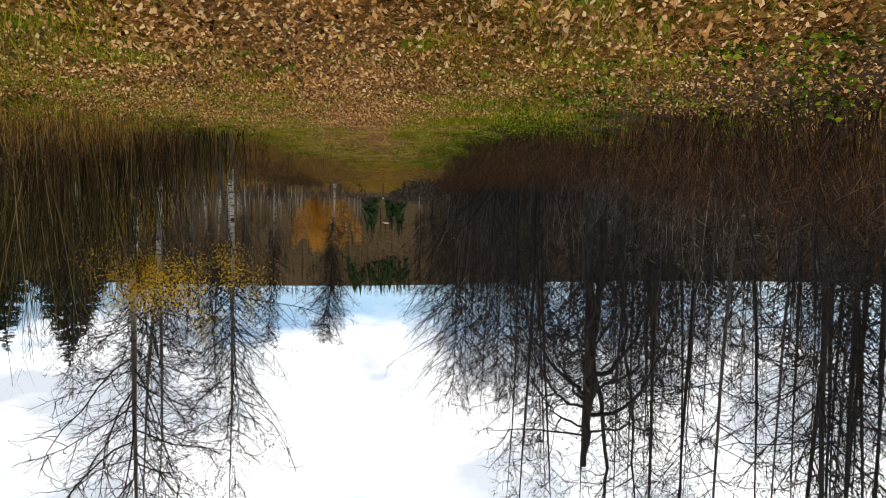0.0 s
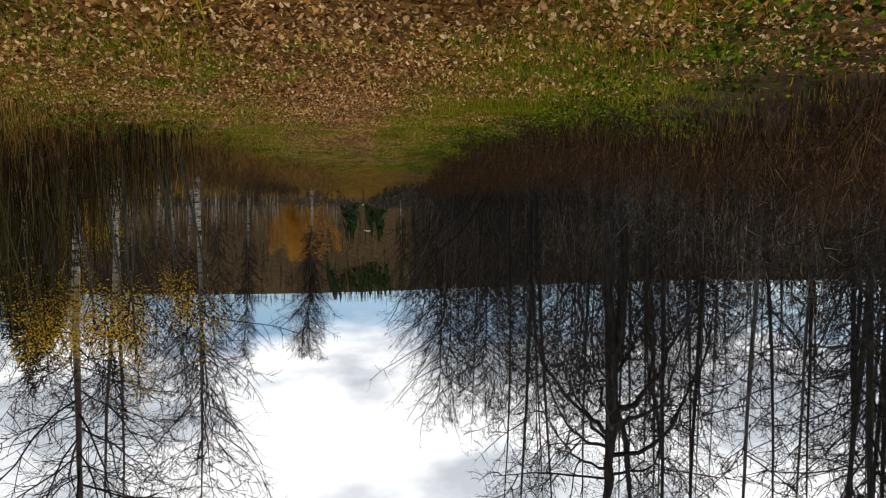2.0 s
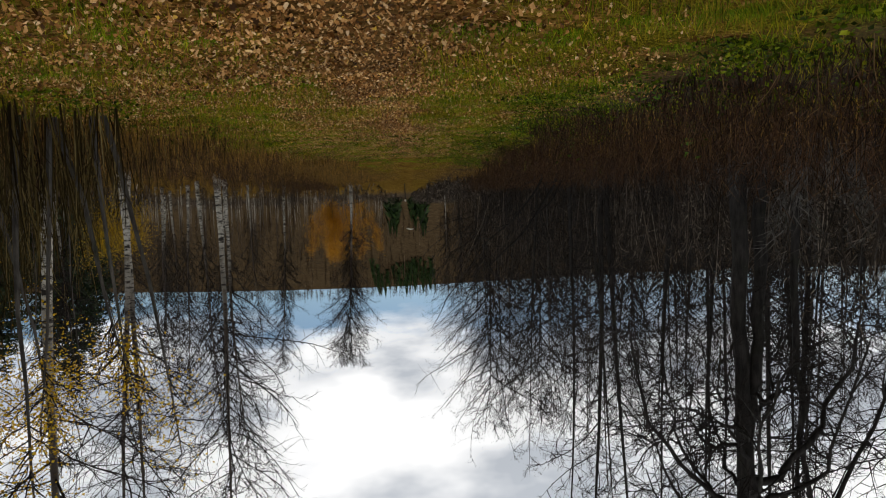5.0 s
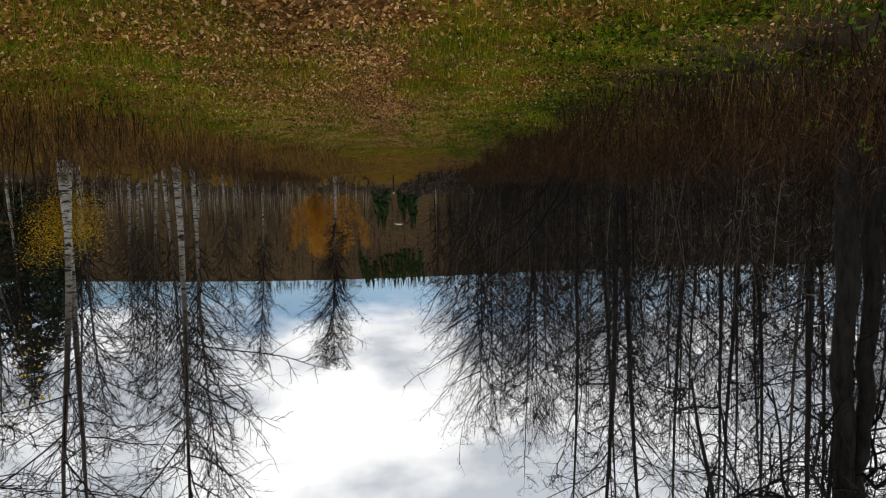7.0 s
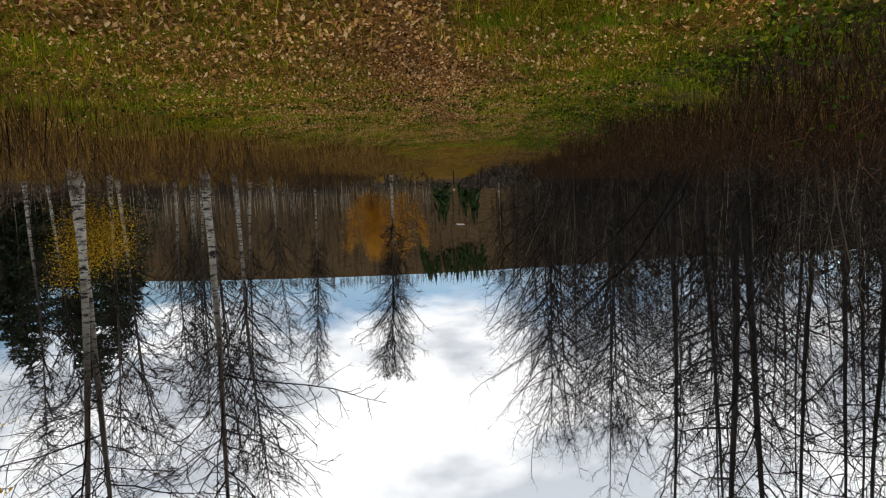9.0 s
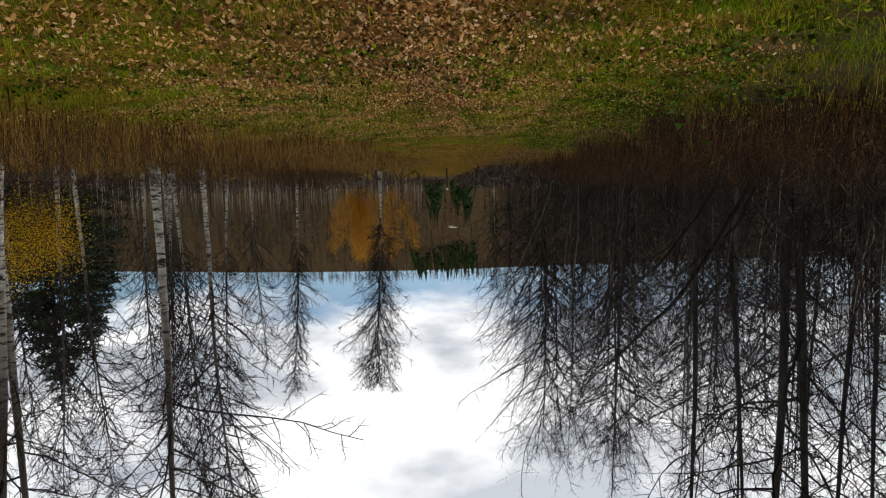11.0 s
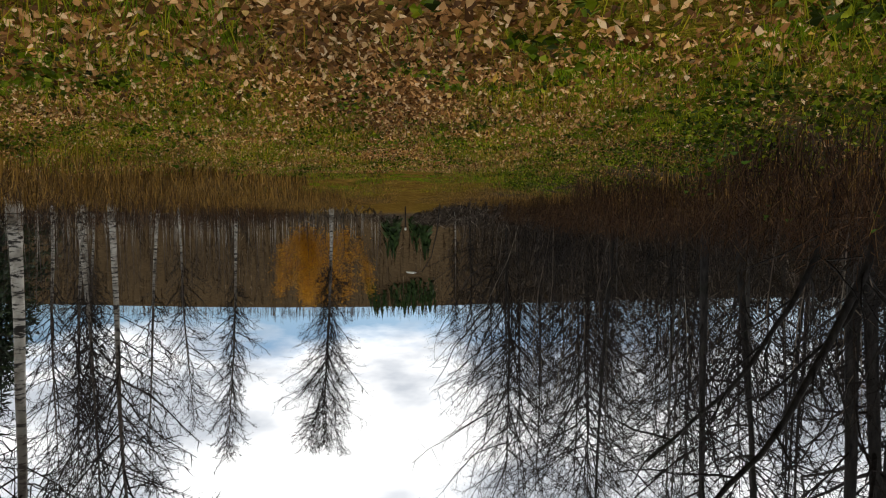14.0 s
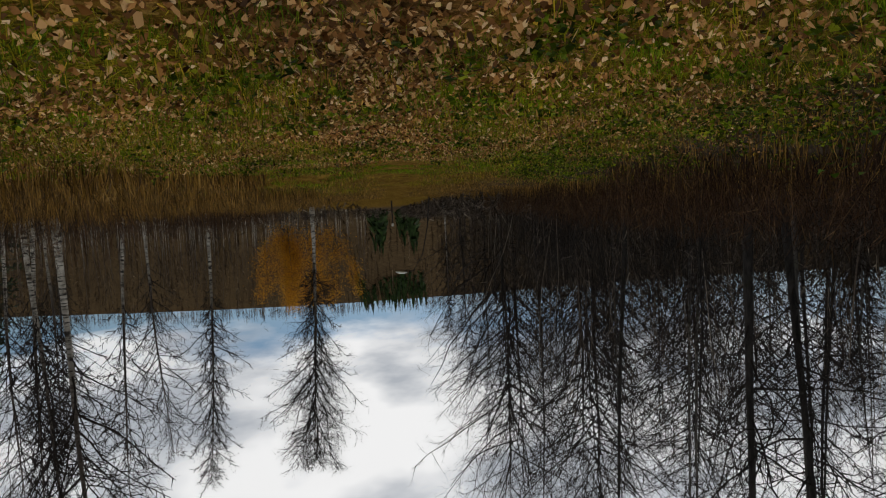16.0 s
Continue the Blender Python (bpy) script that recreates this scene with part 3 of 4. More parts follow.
def build_dry_grass():
    r = np.random.default_rng(13)
    n = 56000
    y = r.uniform(3, 46, n)
    side = np.where(r.random(n) < 0.72, 1, -1)
    off = side * (2.5 + np.abs(r.normal(0, 3.0, n)) + 0.4 * np.sin(y * 0.7))
    off = np.where(y > 30, off * 0.55, off)
    x = path_x(y) + off
    h = r.uniform(0.12, 0.45, n) * np.clip((np.abs(off) - 1.8) / 1.6, 0.2, 1.1)
    far = blades(r, x, y, h, 0.0035, 0.55)
    # short matted straw where the path runs out on to the flat
    n = 26000
    y = r.uniform(23, 44, n)
    off = r.uniform(-3.2, 3.6, n)
    x = path_x(y) + off
    mat = blades(r, x, y, r.uniform(0.02, 0.10, n) * np.clip((np.abs(off) - 0.1) / 0.5, 0.2, 1), 0.005, 1.4)
    # a tawny bank on the open side, where the path bends away
    n = 15000
    y = r.uniform(25, 37, n)
    x = path_x(y) + 1.9 + np.abs(r.normal(0, 2.6, n)) + 0.3 * np.sin(y * 1.3)
    v, f = joined([far, mat, blades(r, x, y, r.uniform(0.14, 0.36, n), 0.005, 0.7)])
    return tagged(new("tall_dry_grass", mesh_from("tall_dry_grass", v, f, DRYGRASS)), "tall dry brown grass along the edges of the path", "grass", kind="stuff")


def build_weeds():
    """Dead reddish-brown stems of last summer's herbs, thickest on the shaded bank."""
    r = np.random.default_rng(14)
    n = 17000
    y = r.uniform(2.5, 48, n)
    off = -(np.interp(y, [3, 8, 13, 30, 48], [2.7, 2.3, 2.2, 2.9, 3.8]) + 0.25 * np.sin(y * 1.1) + np.abs(r.normal(0, 1.8, n)))
    off = np.where(r.random(n) < 0.2, 0.6 - off, off)
    x = path_x(y) + off
    base = np.stack([x, y, ground_z(x, y)], -1)
    h = r.uniform(0.25, 0.9, n) * np.clip((np.abs(off) - 1.5) / 1.8, 0.25, 1.0)
    P = grow(r, base, np.stack([r.normal(0, 0.25, n), r.normal(0, 0.25, n), np.ones(n)], -1), h, 3, 0.05, 0.14)
    s, d, t = sprout(r, P, 5, 0.3, 0.98, 48)
    v, f = joined([tubes(P, np.linspace(0.004, 0.0014, 3) * np.ones((n, 1)), 3), slivers(r, s, d, np.repeat(h, 5) * r.uniform(0.12, 0.4, len(t)), 0.003)])
    return tagged(new("dead_weeds", mesh_from("dead_weeds", v, f, WEED)), "dense reddish-brown dead herb stems on the bank", "weeds", kind="stuff")


def build_stem_thicket():
    """Thin upright saplings on the sunny side."""
    r = np.random.default_rng(15)
    n = 1900
    y = 7.5 + 9.0 * r.beta(1.3, 1.5, n)
    x = path_x(y) + 3.0 + np.abs(r.normal(0, 4.0, n)) + 0.8 * np.sin(y)
    base = np.stack([x, y, ground_z(x, y)], -1)
    h = r.uniform(1.0, 3.2, n) * np.clip((x - path_x(y) - 2.2) / 2.0, 0.4, 1.0) * np.interp(y, [12, 16], [1.0, 0.4])
    P = grow(r, base, np.stack([r.normal(0, 0.09, n), r.normal(0, 0.09, n), np.ones(n)], -1), h, 6, 0.08, 0.045)
    s, d, t = sprout(r, P, 6, 0.3, 0.98, 26)
    v, f = joined([tubes(P, np.linspace(0.009, 0.003, 6) * r.uniform(0.35, 1.3, (n, 1)), 4), slivers(r, s, d, np.repeat(h, 6) * r.uniform(0.08, 0.3, 6 * n), 0.003)])
    return tagged(new("sapling_thicket", mesh_from("sapling_thicket", v, f, STEMS)), "dense thicket of thin bare brown saplings", "saplings", kind="stuff")


def build_verge_herbs():
    """Low dark-green nettles and clover along the shaded verge, thinner on the sunny side."""
    r = np.random.default_rng(17)
    m = 620
    cy = 2.0 + 29 * r.random(m) ** 0.8
    co = np.where(r.random(m) < 0.82, -(1.45 + 0.3 * np.sin(cy * 0.9) + np.abs(r.normal(0, 0.75, m))), 2.0 + np.abs(r.normal(0, 0.8, m)))
    size, tall = r.uniform(0.06, 0.22, m), r.uniform(0.03, 0.20, m) * np.clip((np.abs(co) - 1.0) / 1.2, 0.25, 1)
    # low clumps between the leaves at the far end of the path
    late = 190
    cy, co = np.append(cy, r.uniform(17.5, 28, late)), np.append(co, r.uniform(-1.7, 1.9, late))
    size, tall = np.append(size, r.uniform(0.05, 0.16, late)), np.append(tall, r.uniform(0.03, 0.09, late))
    m += late
    n = 34000
    i = r.integers(0, m, n)
    a, q = r.uniform(0, 2 * np.pi, n), np.sqrt(r.random(n))
    x, y = path_x(cy[i]) + co[i] + np.cos(a) * q * size[i] * 1.3, cy[i] + np.sin(a) * q * size[i]
    z = ground_z(x, y) + 0.005 + tall[i] * r.random(n) * (1.1 - q * q)
    v, f = leaf_cards(r, np.stack([x, y, z], -1), 0.033, 0.35)
    return tagged(new("verge_herbs", mesh_from("verge_herbs", v, f, VERGE)), "low dark green nettles and clover on the verge", "herbs", kind="stuff")


def build_brushwood():
    """Crowded thin undergrowth on the floor of the dark wood."""
    r = np.random.default_rng(18)
    n = 1650
    y = np.where(np.arange(n) < 1000, 34 + 48 * r.random(n) ** 0.8, r.uniform(11, 29, n))
    x = -(np.interp(y, [11, 30, 45, 82], [5.2, 4.2, 3.0, 1.2]) + np.abs(r.normal(0, 1, n)) * np.interp(y, [11, 30, 82], [4.0, 7.0, 12.0]))
    h = r.uniform(2.0, 6.0, n) * np.interp(y, [11, 30, 36, 50], [0.45, 0.65, 1.2, 1.35])
    base = np.stack([x, y, ground_z(x, y)], -1)
    P = grow(r, base, np.stack([r.normal(0, 0.09, n), r.normal(0, 0.09, n), np.ones(n)], -1), h, 5, 0.06, 0.06)
    s, d, t = sprout(r, P, 13, 0.12, 1.0, 34)
    L = np.repeat(h, 13) * r.uniform(0.07, 0.22, len(t)) * np.interp(t, [0, 1], [1.2, 0.7])
    Q = grow(r, s, d, L, 4, 0.06, 0.18)
    s, d, t3 = sprout(r, Q, 3, 0.2, 1.0, 48)
    v, f = joined([tubes(P, np.linspace(0.018, 0.005, 5) * r.uniform(0.5, 1.4, (n, 1)), 3), ribbons(r, Q, 0.011), slivers(r, s, d, np.repeat(L, 3) * r.uniform(0.25, 0.6, len(t3)), 0.009)])
    return tagged(new("brushwood", mesh_from("brushwood", v, f, BRUSH)), "dense dark leafless undergrowth between the trees", "undergrowth", kind="stuff")


def build_low_brush():
    """Low dark bushes and dead grass where the flat ground ends at the foot of the slope."""
    r = np.random.default_rng(19)
    n = 2600
    y = 38 + 70 * r.random(n) ** 0.9
    x = np.where(np.arange(n) < 1500, -4 + (22 + 0.55 * y) * r.random(n) ** 1.2, path_x(y) - 1 - 7 * r.random(n))
    keep = np.abs(x - path_x(y)) > np.interp(y, [38, 50, 80], [2.6, 1.5, 0.8])
    x, y = x[keep], y[keep]
    n = len(x)
    base = np.stack([x, y, ground_z(x, y)], -1)
    h = r.uniform(0.25, 1.3, n)
    P = grow(r, base, np.stack([r.normal(0, 0.4, n), r.normal(0, 0.4, n), np.ones(n)], -1), h, 4, 0.02, 0.2)
    s, d, t = sprout(r, P, 14, 0.05, 1.0, 55)
    v, f = joined([ribbons(r, P, 0.03), slivers(r, s, d, np.repeat(h, 14) * r.uniform(0.2, 0.6, len(t)), 0.02)])
    return tagged(new("low_brush", mesh_from("low_brush", v, f, BRUSH)), "low dark brush at the foot of the slope", "undergrowth", kind="stuff")


build_fallen_leaves()
build_low_brush()
build_brushwood()
build_verge_herbs()
build_green_grass()
build_green_tufts()
build_dry_grass()
build_weeds()
build_stem_thicket()


# ---- trees ----
def bare_tree(name, seed, h, r0, bark, twig, first=0.25, limbs=34, reach=0.24, angle=55, lift=0.16, twigs=10, twiglets=6, lean=(0.0, 0.0), top=0.16, stems=1, fork=0.05, low=0.8, crook=0.018, near=False, fine=1.0, wild=1.0, long_limb=None, shoulder=0.66, stout=1.0, twig_length=1.0):
    """A leafless tree at the origin: an Empty over trunk, limbs and crown of twigs."""
    r = np.random.default_rng(seed)
    root = new(name)
    k = 14
    st = np.zeros((stems, 3))
    dr = np.stack([lean[0] + r.normal(0, 0.02, stems) + (np.arange(stems) - (stems - 1) / 2) * fork, lean[1] + r.normal(0, 0.03, stems), np.ones(stems)], -1)
    st[:, 0] = (np.arange(stems) - (stems - 1) / 2) * r0 * 1.5
    hs = h * np.where(np.arange(stems) == 0, 1.0, r.uniform(0.8, 0.97, stems))
    T = grow(r, st - np.array([0, 0, 0.15]), dr, hs, k, 0.03, crook)
    tt = np.linspace(0, 1, k)
    rad = r0 * ((1 - tt) ** 0.85 * 0.93 + 0.05) * (1 + 0.55 * np.exp(-tt * 26))
    for n in range(stems):
        v, f = tubes(T[n:n + 1], rad[None], 10 if r0 > 0.055 else 5)
        part("trunk", mesh_from("trunk", v, f, bark, True), root)
    s, d, t = sprout(r, T, limbs, first, 0.99, angle, 0.14, 2.4, 0.3)
    prof = np.interp((t - first) / (1 - first), [0, 0.15, 0.4, 0.75, 1.0], [0.6 * low, low, 1.0, shoulder, top])
    L = h * reach * prof * r.uniform(0.65, 1.2, len(t))
    if long_limb:
        way, t1, L1 = long_limb
        s[0] = along(T[:1], np.array([[t1]]))[0][0, 0]
        d[0], L[0], t[0] = unit(np.array(way, float)), L1, t1
    P = grow(r, s, d, L, 7, lift * np.interp(t, [0, 1], [0.75, 1.3]), 0.06 + 0.09 * wild)
    lr = stout * np.interp(t, [0, 1], [0.30, 0.17])[:, None] * r0 * np.linspace(1, 0.3, 7) * np.clip(L / (h * reach), 0.5, 1.1)[:, None]
    sets = []
    if near:
        for n in range(len(P)):
            v, f = tubes(P[n:n + 1], lr[n:n + 1], 5)
            part("limb", mesh_from("limb", v, f, twig, True), root)
    else:
        sets.append(tubes(P, lr, 4))
    s, d, t2 = sprout(r, P, twigs, 0.12, 0.98, 36 + 16 * wild, 0.25, math.pi, 1.0)
    L2 = twig_length * np.repeat(L, twigs) * np.interp(t2, [0, 1], [0.44, 0.18]) * r.uniform(0.6, 1.25, len(t2))
    Q = grow(r, s, d, L2, 4, lift * 0.5, 0.14 + 0.10 * wild)
    sets.append(tubes(Q, np.linspace(1, 0.4, 4) * np.full((len(Q), 1), 0.0085 * fine), 3) if near else ribbons(r, Q, 0.0105 * fine))
    s, d, t3 = sprout(r, Q, twiglets, 0.15, 1.0, 34 + 18 * wild, 0.3, math.pi, 1.2)
    L3 = np.clip(np.repeat(L2, twiglets) * r.uniform(0.2, 0.55, len(t3)), 0.10, 0.9)
    sets.append(slivers(r, s, d, L3, 0.0042 * fine))
    v, f = joined(sets)
    part("crown", mesh_from("crown", v, f, twig), root)
    return root


def stand(root, x, y, yaw=0.0, size=1.0, sink=0.05):
    root.matrix_basis = Matrix.Translation((x, y, float(ground_z(x, y)) - sink)) @ Matrix.Rotation(radians(yaw), 4, "Z") @ Matrix.Scale(size, 4)
    return root


def another(root, x, y, yaw, size=1.0):
    ob = copy_thing(root, Matrix())
    return stand(ob, x, y, yaw, size)


def build_right_birches():
    g = "birches in the open strip"
    lab = "tall bare birch with white bark and black marks"

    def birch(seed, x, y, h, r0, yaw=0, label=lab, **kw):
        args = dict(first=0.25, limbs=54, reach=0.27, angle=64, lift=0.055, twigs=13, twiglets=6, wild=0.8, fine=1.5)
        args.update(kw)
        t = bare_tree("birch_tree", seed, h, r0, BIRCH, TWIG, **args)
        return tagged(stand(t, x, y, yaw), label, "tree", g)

    birch(101, 7.4, 17.6, 13.5, 0.11, label="slender birch with white bark beside a sapling thicket", first=0.30, near=True)
    birch(103, 8.07, 28.7, 16.0, 0.105, lean=(-0.02, 0), first=0.27, reach=0.27, near=True, limbs=56, fine=1.7, long_limb=((-1.0, 0.05, 0.15), 0.37, 4.6))
    birch(104, 10.4, 26.8, 16.5, 0.11, stems=2, fork=0.012, first=0.30, limbs=30, near=True, twigs=12, label="birch with two white stems growing side by side")
    m = birch(105, 10.4, 36.6, 15.5, 0.095, first=0.22, lift=0.03, reach=0.23, limbs=80, twigs=10, twiglets=5, fine=1.9, wild=0.6, stout=1.4, twig_length=0.75, angle=46, shoulder=0.8, top=0.3)
    birch(106, 14.5, 49.2, 14.5, 0.085, first=0.28, lift=0.045, angle=48, reach=0.22, limbs=64, twigs=8, twiglets=5, fine=2.5, wild=0.5)
    birch(107, 10.2, 47.8, 11.9, 0.08, first=0.30, lift=0.05, angle=44, reach=0.15, limbs=92, twigs=12, twiglets=7, stout=1.2, twig_length=1.0, fine=1.6, wild=0.55, top=0.5, shoulder=0.8, label="narrow slender bare birch standing alone")
    birch(108, 6.2, 50.2, 12.2, 0.10, first=0.25, lift=0.045, angle=42, reach=0.235, limbs=112, twigs=15, twiglets=8, twig_length=1.1, top=0.36, shoulder=1.0, low=0.6, stout=1.2, fine=1.55, wild=0.85, label="bare birch with steep branches beside an orange bush")
    birch(109, -0.4, 64.5, 9.3, 0.07, first=0.22, lift=0.03, angle=40, reach=0.14, limbs=60, twigs=8, twiglets=5, fine=2.6, wild=0.55, top=0.4, shoulder=0.8, stout=1.4, label="slender pale birch at the edge of a dark wood")
    for x, y, yaw, s in ((12.4, 38.5, 80, 0.95), (13.6, 33.5, 200, 0.8), (16.5, 44.0, 300, 0.9), (18.5, 50, 130, 0.85), (20.5, 40, 40, 0.9), (22.0, 57.5, 250, 0.95), (11.6, 44.5, 20, 0.7), (16.0, 38.0, 20, 0.95), (19.0, 36.5, 140, 0.9), (14.2, 42.0, 260, 0.9)):
        another(m, x, y, yaw, s * 0.9)


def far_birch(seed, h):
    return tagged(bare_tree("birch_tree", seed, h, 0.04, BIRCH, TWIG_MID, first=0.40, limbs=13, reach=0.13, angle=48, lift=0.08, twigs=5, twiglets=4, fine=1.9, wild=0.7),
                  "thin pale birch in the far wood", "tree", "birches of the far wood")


def build_far_birches():
    r = np.random.default_rng(21)
    kinds = [far_birch(121, 12.0), far_birch(122, 11.0), far_birch(123, 13.0)]
    spots = []
    for n in range(230):
        y = r.uniform(62, 122)
        x = r.uniform(6 + 0.02 * y, 16 + 0.62 * y)
        spots.append((x, y, r.uniform(0, 360), r.uniform(0.55, 0.9) * min(1.0, y / 95)))
    for n in range(70):
        y = r.uniform(42, 64)
        spots.append((r.uniform(8.5, 12 + 0.4 * y), y, r.uniform(0, 360), r.uniform(0.30, 0.55)))
    for n, (x, y, yaw, s) in enumerate(spots):
        if n < 3:
            stand(kinds[n], x, y, yaw, s)
        else:
            another(kinds[n % 3], x, y, yaw, s)


def alder(seed, h, r0, **kw):
    args = dict(first=0.13, limbs=46, reach=0.155, angle=58, lift=0.05, twigs=8, twiglets=5, crook=0.014, fine=1.6, wild=1.3, low=1.1, top=0.3)
    args.update(kw)
    return tagged(bare_tree("alder_tree", seed, h, r0, args.pop("bark", ALDER), TWIG, **args), "tall bare dark-barked tree in a dense wood", "tree", "trees of the dark wood")


def build_left_wood():
    r = np.random.default_rng(22)
    k = [alder(131, 19.0, 0.09), alder(132, 18.0, 0.07, lean=(0.025, 0.02), bark=GREYBARK), alder(133, 20.5, 0.115), alder(134, 17.0, 0.10, stems=2, limbs=40, fork=0.03), alder(135, 21.5, 0.12, angle=54, reach=0.345, lift=0.06, low=1.15, first=0.11, limbs=58, twigs=15, twiglets=6, fine=1.9, wild=1.0, shoulder=1.1, top=0.3, stout=1.9, twig_length=0.9)]
    stand(k[4], -3.8, 62.0, 30)
    for x, y, yaw, s in ((-3.4, 57.0, 200, 0.66), (-3.4, 67.0, 310, 0.72), (-1.9, 74.0, 140, 0.66), (-7.0, 55.0, 75, 0.84), (-9.6, 61.5, 255, 0.95), (-6.3, 48.5, 170, 0.72)):
        another(k[4], x, y, yaw, s)
    stand(k[0], -5.0, 31.7, 10)
    stand(k[1], -8.1, 41.9, 70)
    stand(k[2], -12.8, 36.7, 160)
    stand(k[3], -5.0, 26.5, 220)
    spots = [(-5.8, 32.0), (-5.7, 60.5), (-4.6, 53.0), (-4.8, 38.1), (-6.4, 32.6), (-9.4, 24.5), (-8.9, 30.9), (-6.2, 56.5), (-2.6, 76.0), (-5.2, 66.0), (-7.5, 63.0), (-4.2, 72.0),
             (-12.1, 39.8), (-6.6, 45.5), (-7.6, 52.0),
             (-12.5, 18.2), (-14.5, 20.5), (-15.5, 23.5), (-13.2, 25.0), (-10.3, 26.5), (-16.8, 27.5), (-18.0, 24.0),
             (-13.6, 22.4), (-17.5, 25.5), (-10.8, 16.6), (-9.4, 18.6), (-9.8, 29.0), (-11.4, 31.5)]
    for n in range(12):
        y = r.uniform(19, 40)
        spots.append((-(6.0 + 0.16 * y + 9.5 * r.random()), y))
    for n in range(44):
        y = r.uniform(36, 88)
        x = -(6.5 + 0.02 * y + abs(r.normal(0, 0.36)) * (6 + y * 0.75))
        spots.append((x, y))
    for n, (x, y) in enumerate(spots):
        another(k[n % 3 if y < 50 else (4 if n % 3 == 0 else n % 2)], x, y, r.uniform(0, 360), r.uniform(0.8, 1.08) * (0.72 if y > 66 and x > -3 else 1))


def build_young_wood():
    """Crowded young growth under and between the tall trees."""
    r = np.random.default_rng(24)

    def young(seed, h, bark):
        t = bare_tree("young_tree", seed, h, 0.04, bark, TWIG, first=0.08, limbs=32, reach=0.20, angle=48, lift=0.05, twigs=6, twiglets=5, crook=0.025, fine=1.6, wild=1.2, low=1.0, top=0.3)
        return tagged(t, "crowded young leafless tree in a dark wood", "tree", "young trees of the dark wood")

    k = [young(136, 8.0, ALDER), young(137, 6.5, GREYBARK), young(138, 9.5, ALDER)]
    for n in range(90):
        if n < 60:
            y = r.uniform(32, 80)
            x = -(3.2 + 0.02 * y + abs(r.normal(0, 0.5)) * (3 + 0.22 * y)) if n < 46 else -(8 + 22 * r.random())
        elif n < 67:
            y = r.uniform(21, 36)
            x = -(4.0 + 0.10 * y + 9 * r.random())
        else:
            y = r.uniform(20, 44)
            x = -(2.2 + y * r.uniform(0.30, 0.62))
        place = (x, y, r.uniform(0, 360), r.uniform(0.75, 1.15))
        stand(k[n], *place) if n < 3 else another(k[n % 3], *place)


def build_leaning_tree():
    """Two thin dark stems that rise from one root and bend over towards the path."""
    r = np.random.default_rng(181)
    root = new("leaning_tree")
    C = []
    for dx, dy, k, r0 in ((0.0, 0.0, 1.0, 0.045), (0.22, 0.1, 0.82, 0.034), (-0.35, 0.3, 0.65, 0.03)):
        w = np.linspace(0, 1, 12)[:, None]
        P = np.array([dx, dy, -0.1]) + k * np.concatenate([2.3 * w ** 1.7, -0.9 * w, 3.1 * w ** 0.85], 1)
        P[1:] += np.cumsum(r.normal(0, 0.025, (11, 3)), 0)
        v, f = tubes(P[None], (r0 * np.linspace(1, 0.35, 12))[None], 7)
        part("stem", mesh_from("stem", v, f, ALDER, True), root)
        C.append(P)
    s, d, t = sprout(r, np.stack(C), 11, 0.2, 0.98, 50)
    L = r.uniform(0.3, 1.1, len(t))
    B = grow(r, s, d, L, 7, 0.05, 0.15)
    for P in B:
        v, f = tubes(P[None], (0.012 * np.linspace(1, 0.35, 7))[None], 5)
        part("branch", mesh_from("branch", v, f, ALDER, True), root)
    s, d, t2 = sprout(r, B, 7, 0.15, 1.0, 45)
    v, f = slivers(r, s, d, np.repeat(L, 7) * r.uniform(0.15, 0.5, len(t2)), 0.004)
    part("crown", mesh_from("crown", v, f, TWIG), root)
    tagged(stand(root, -3.0, 23.4), "thin dark tree with curved stems leaning towards the path", "tree")


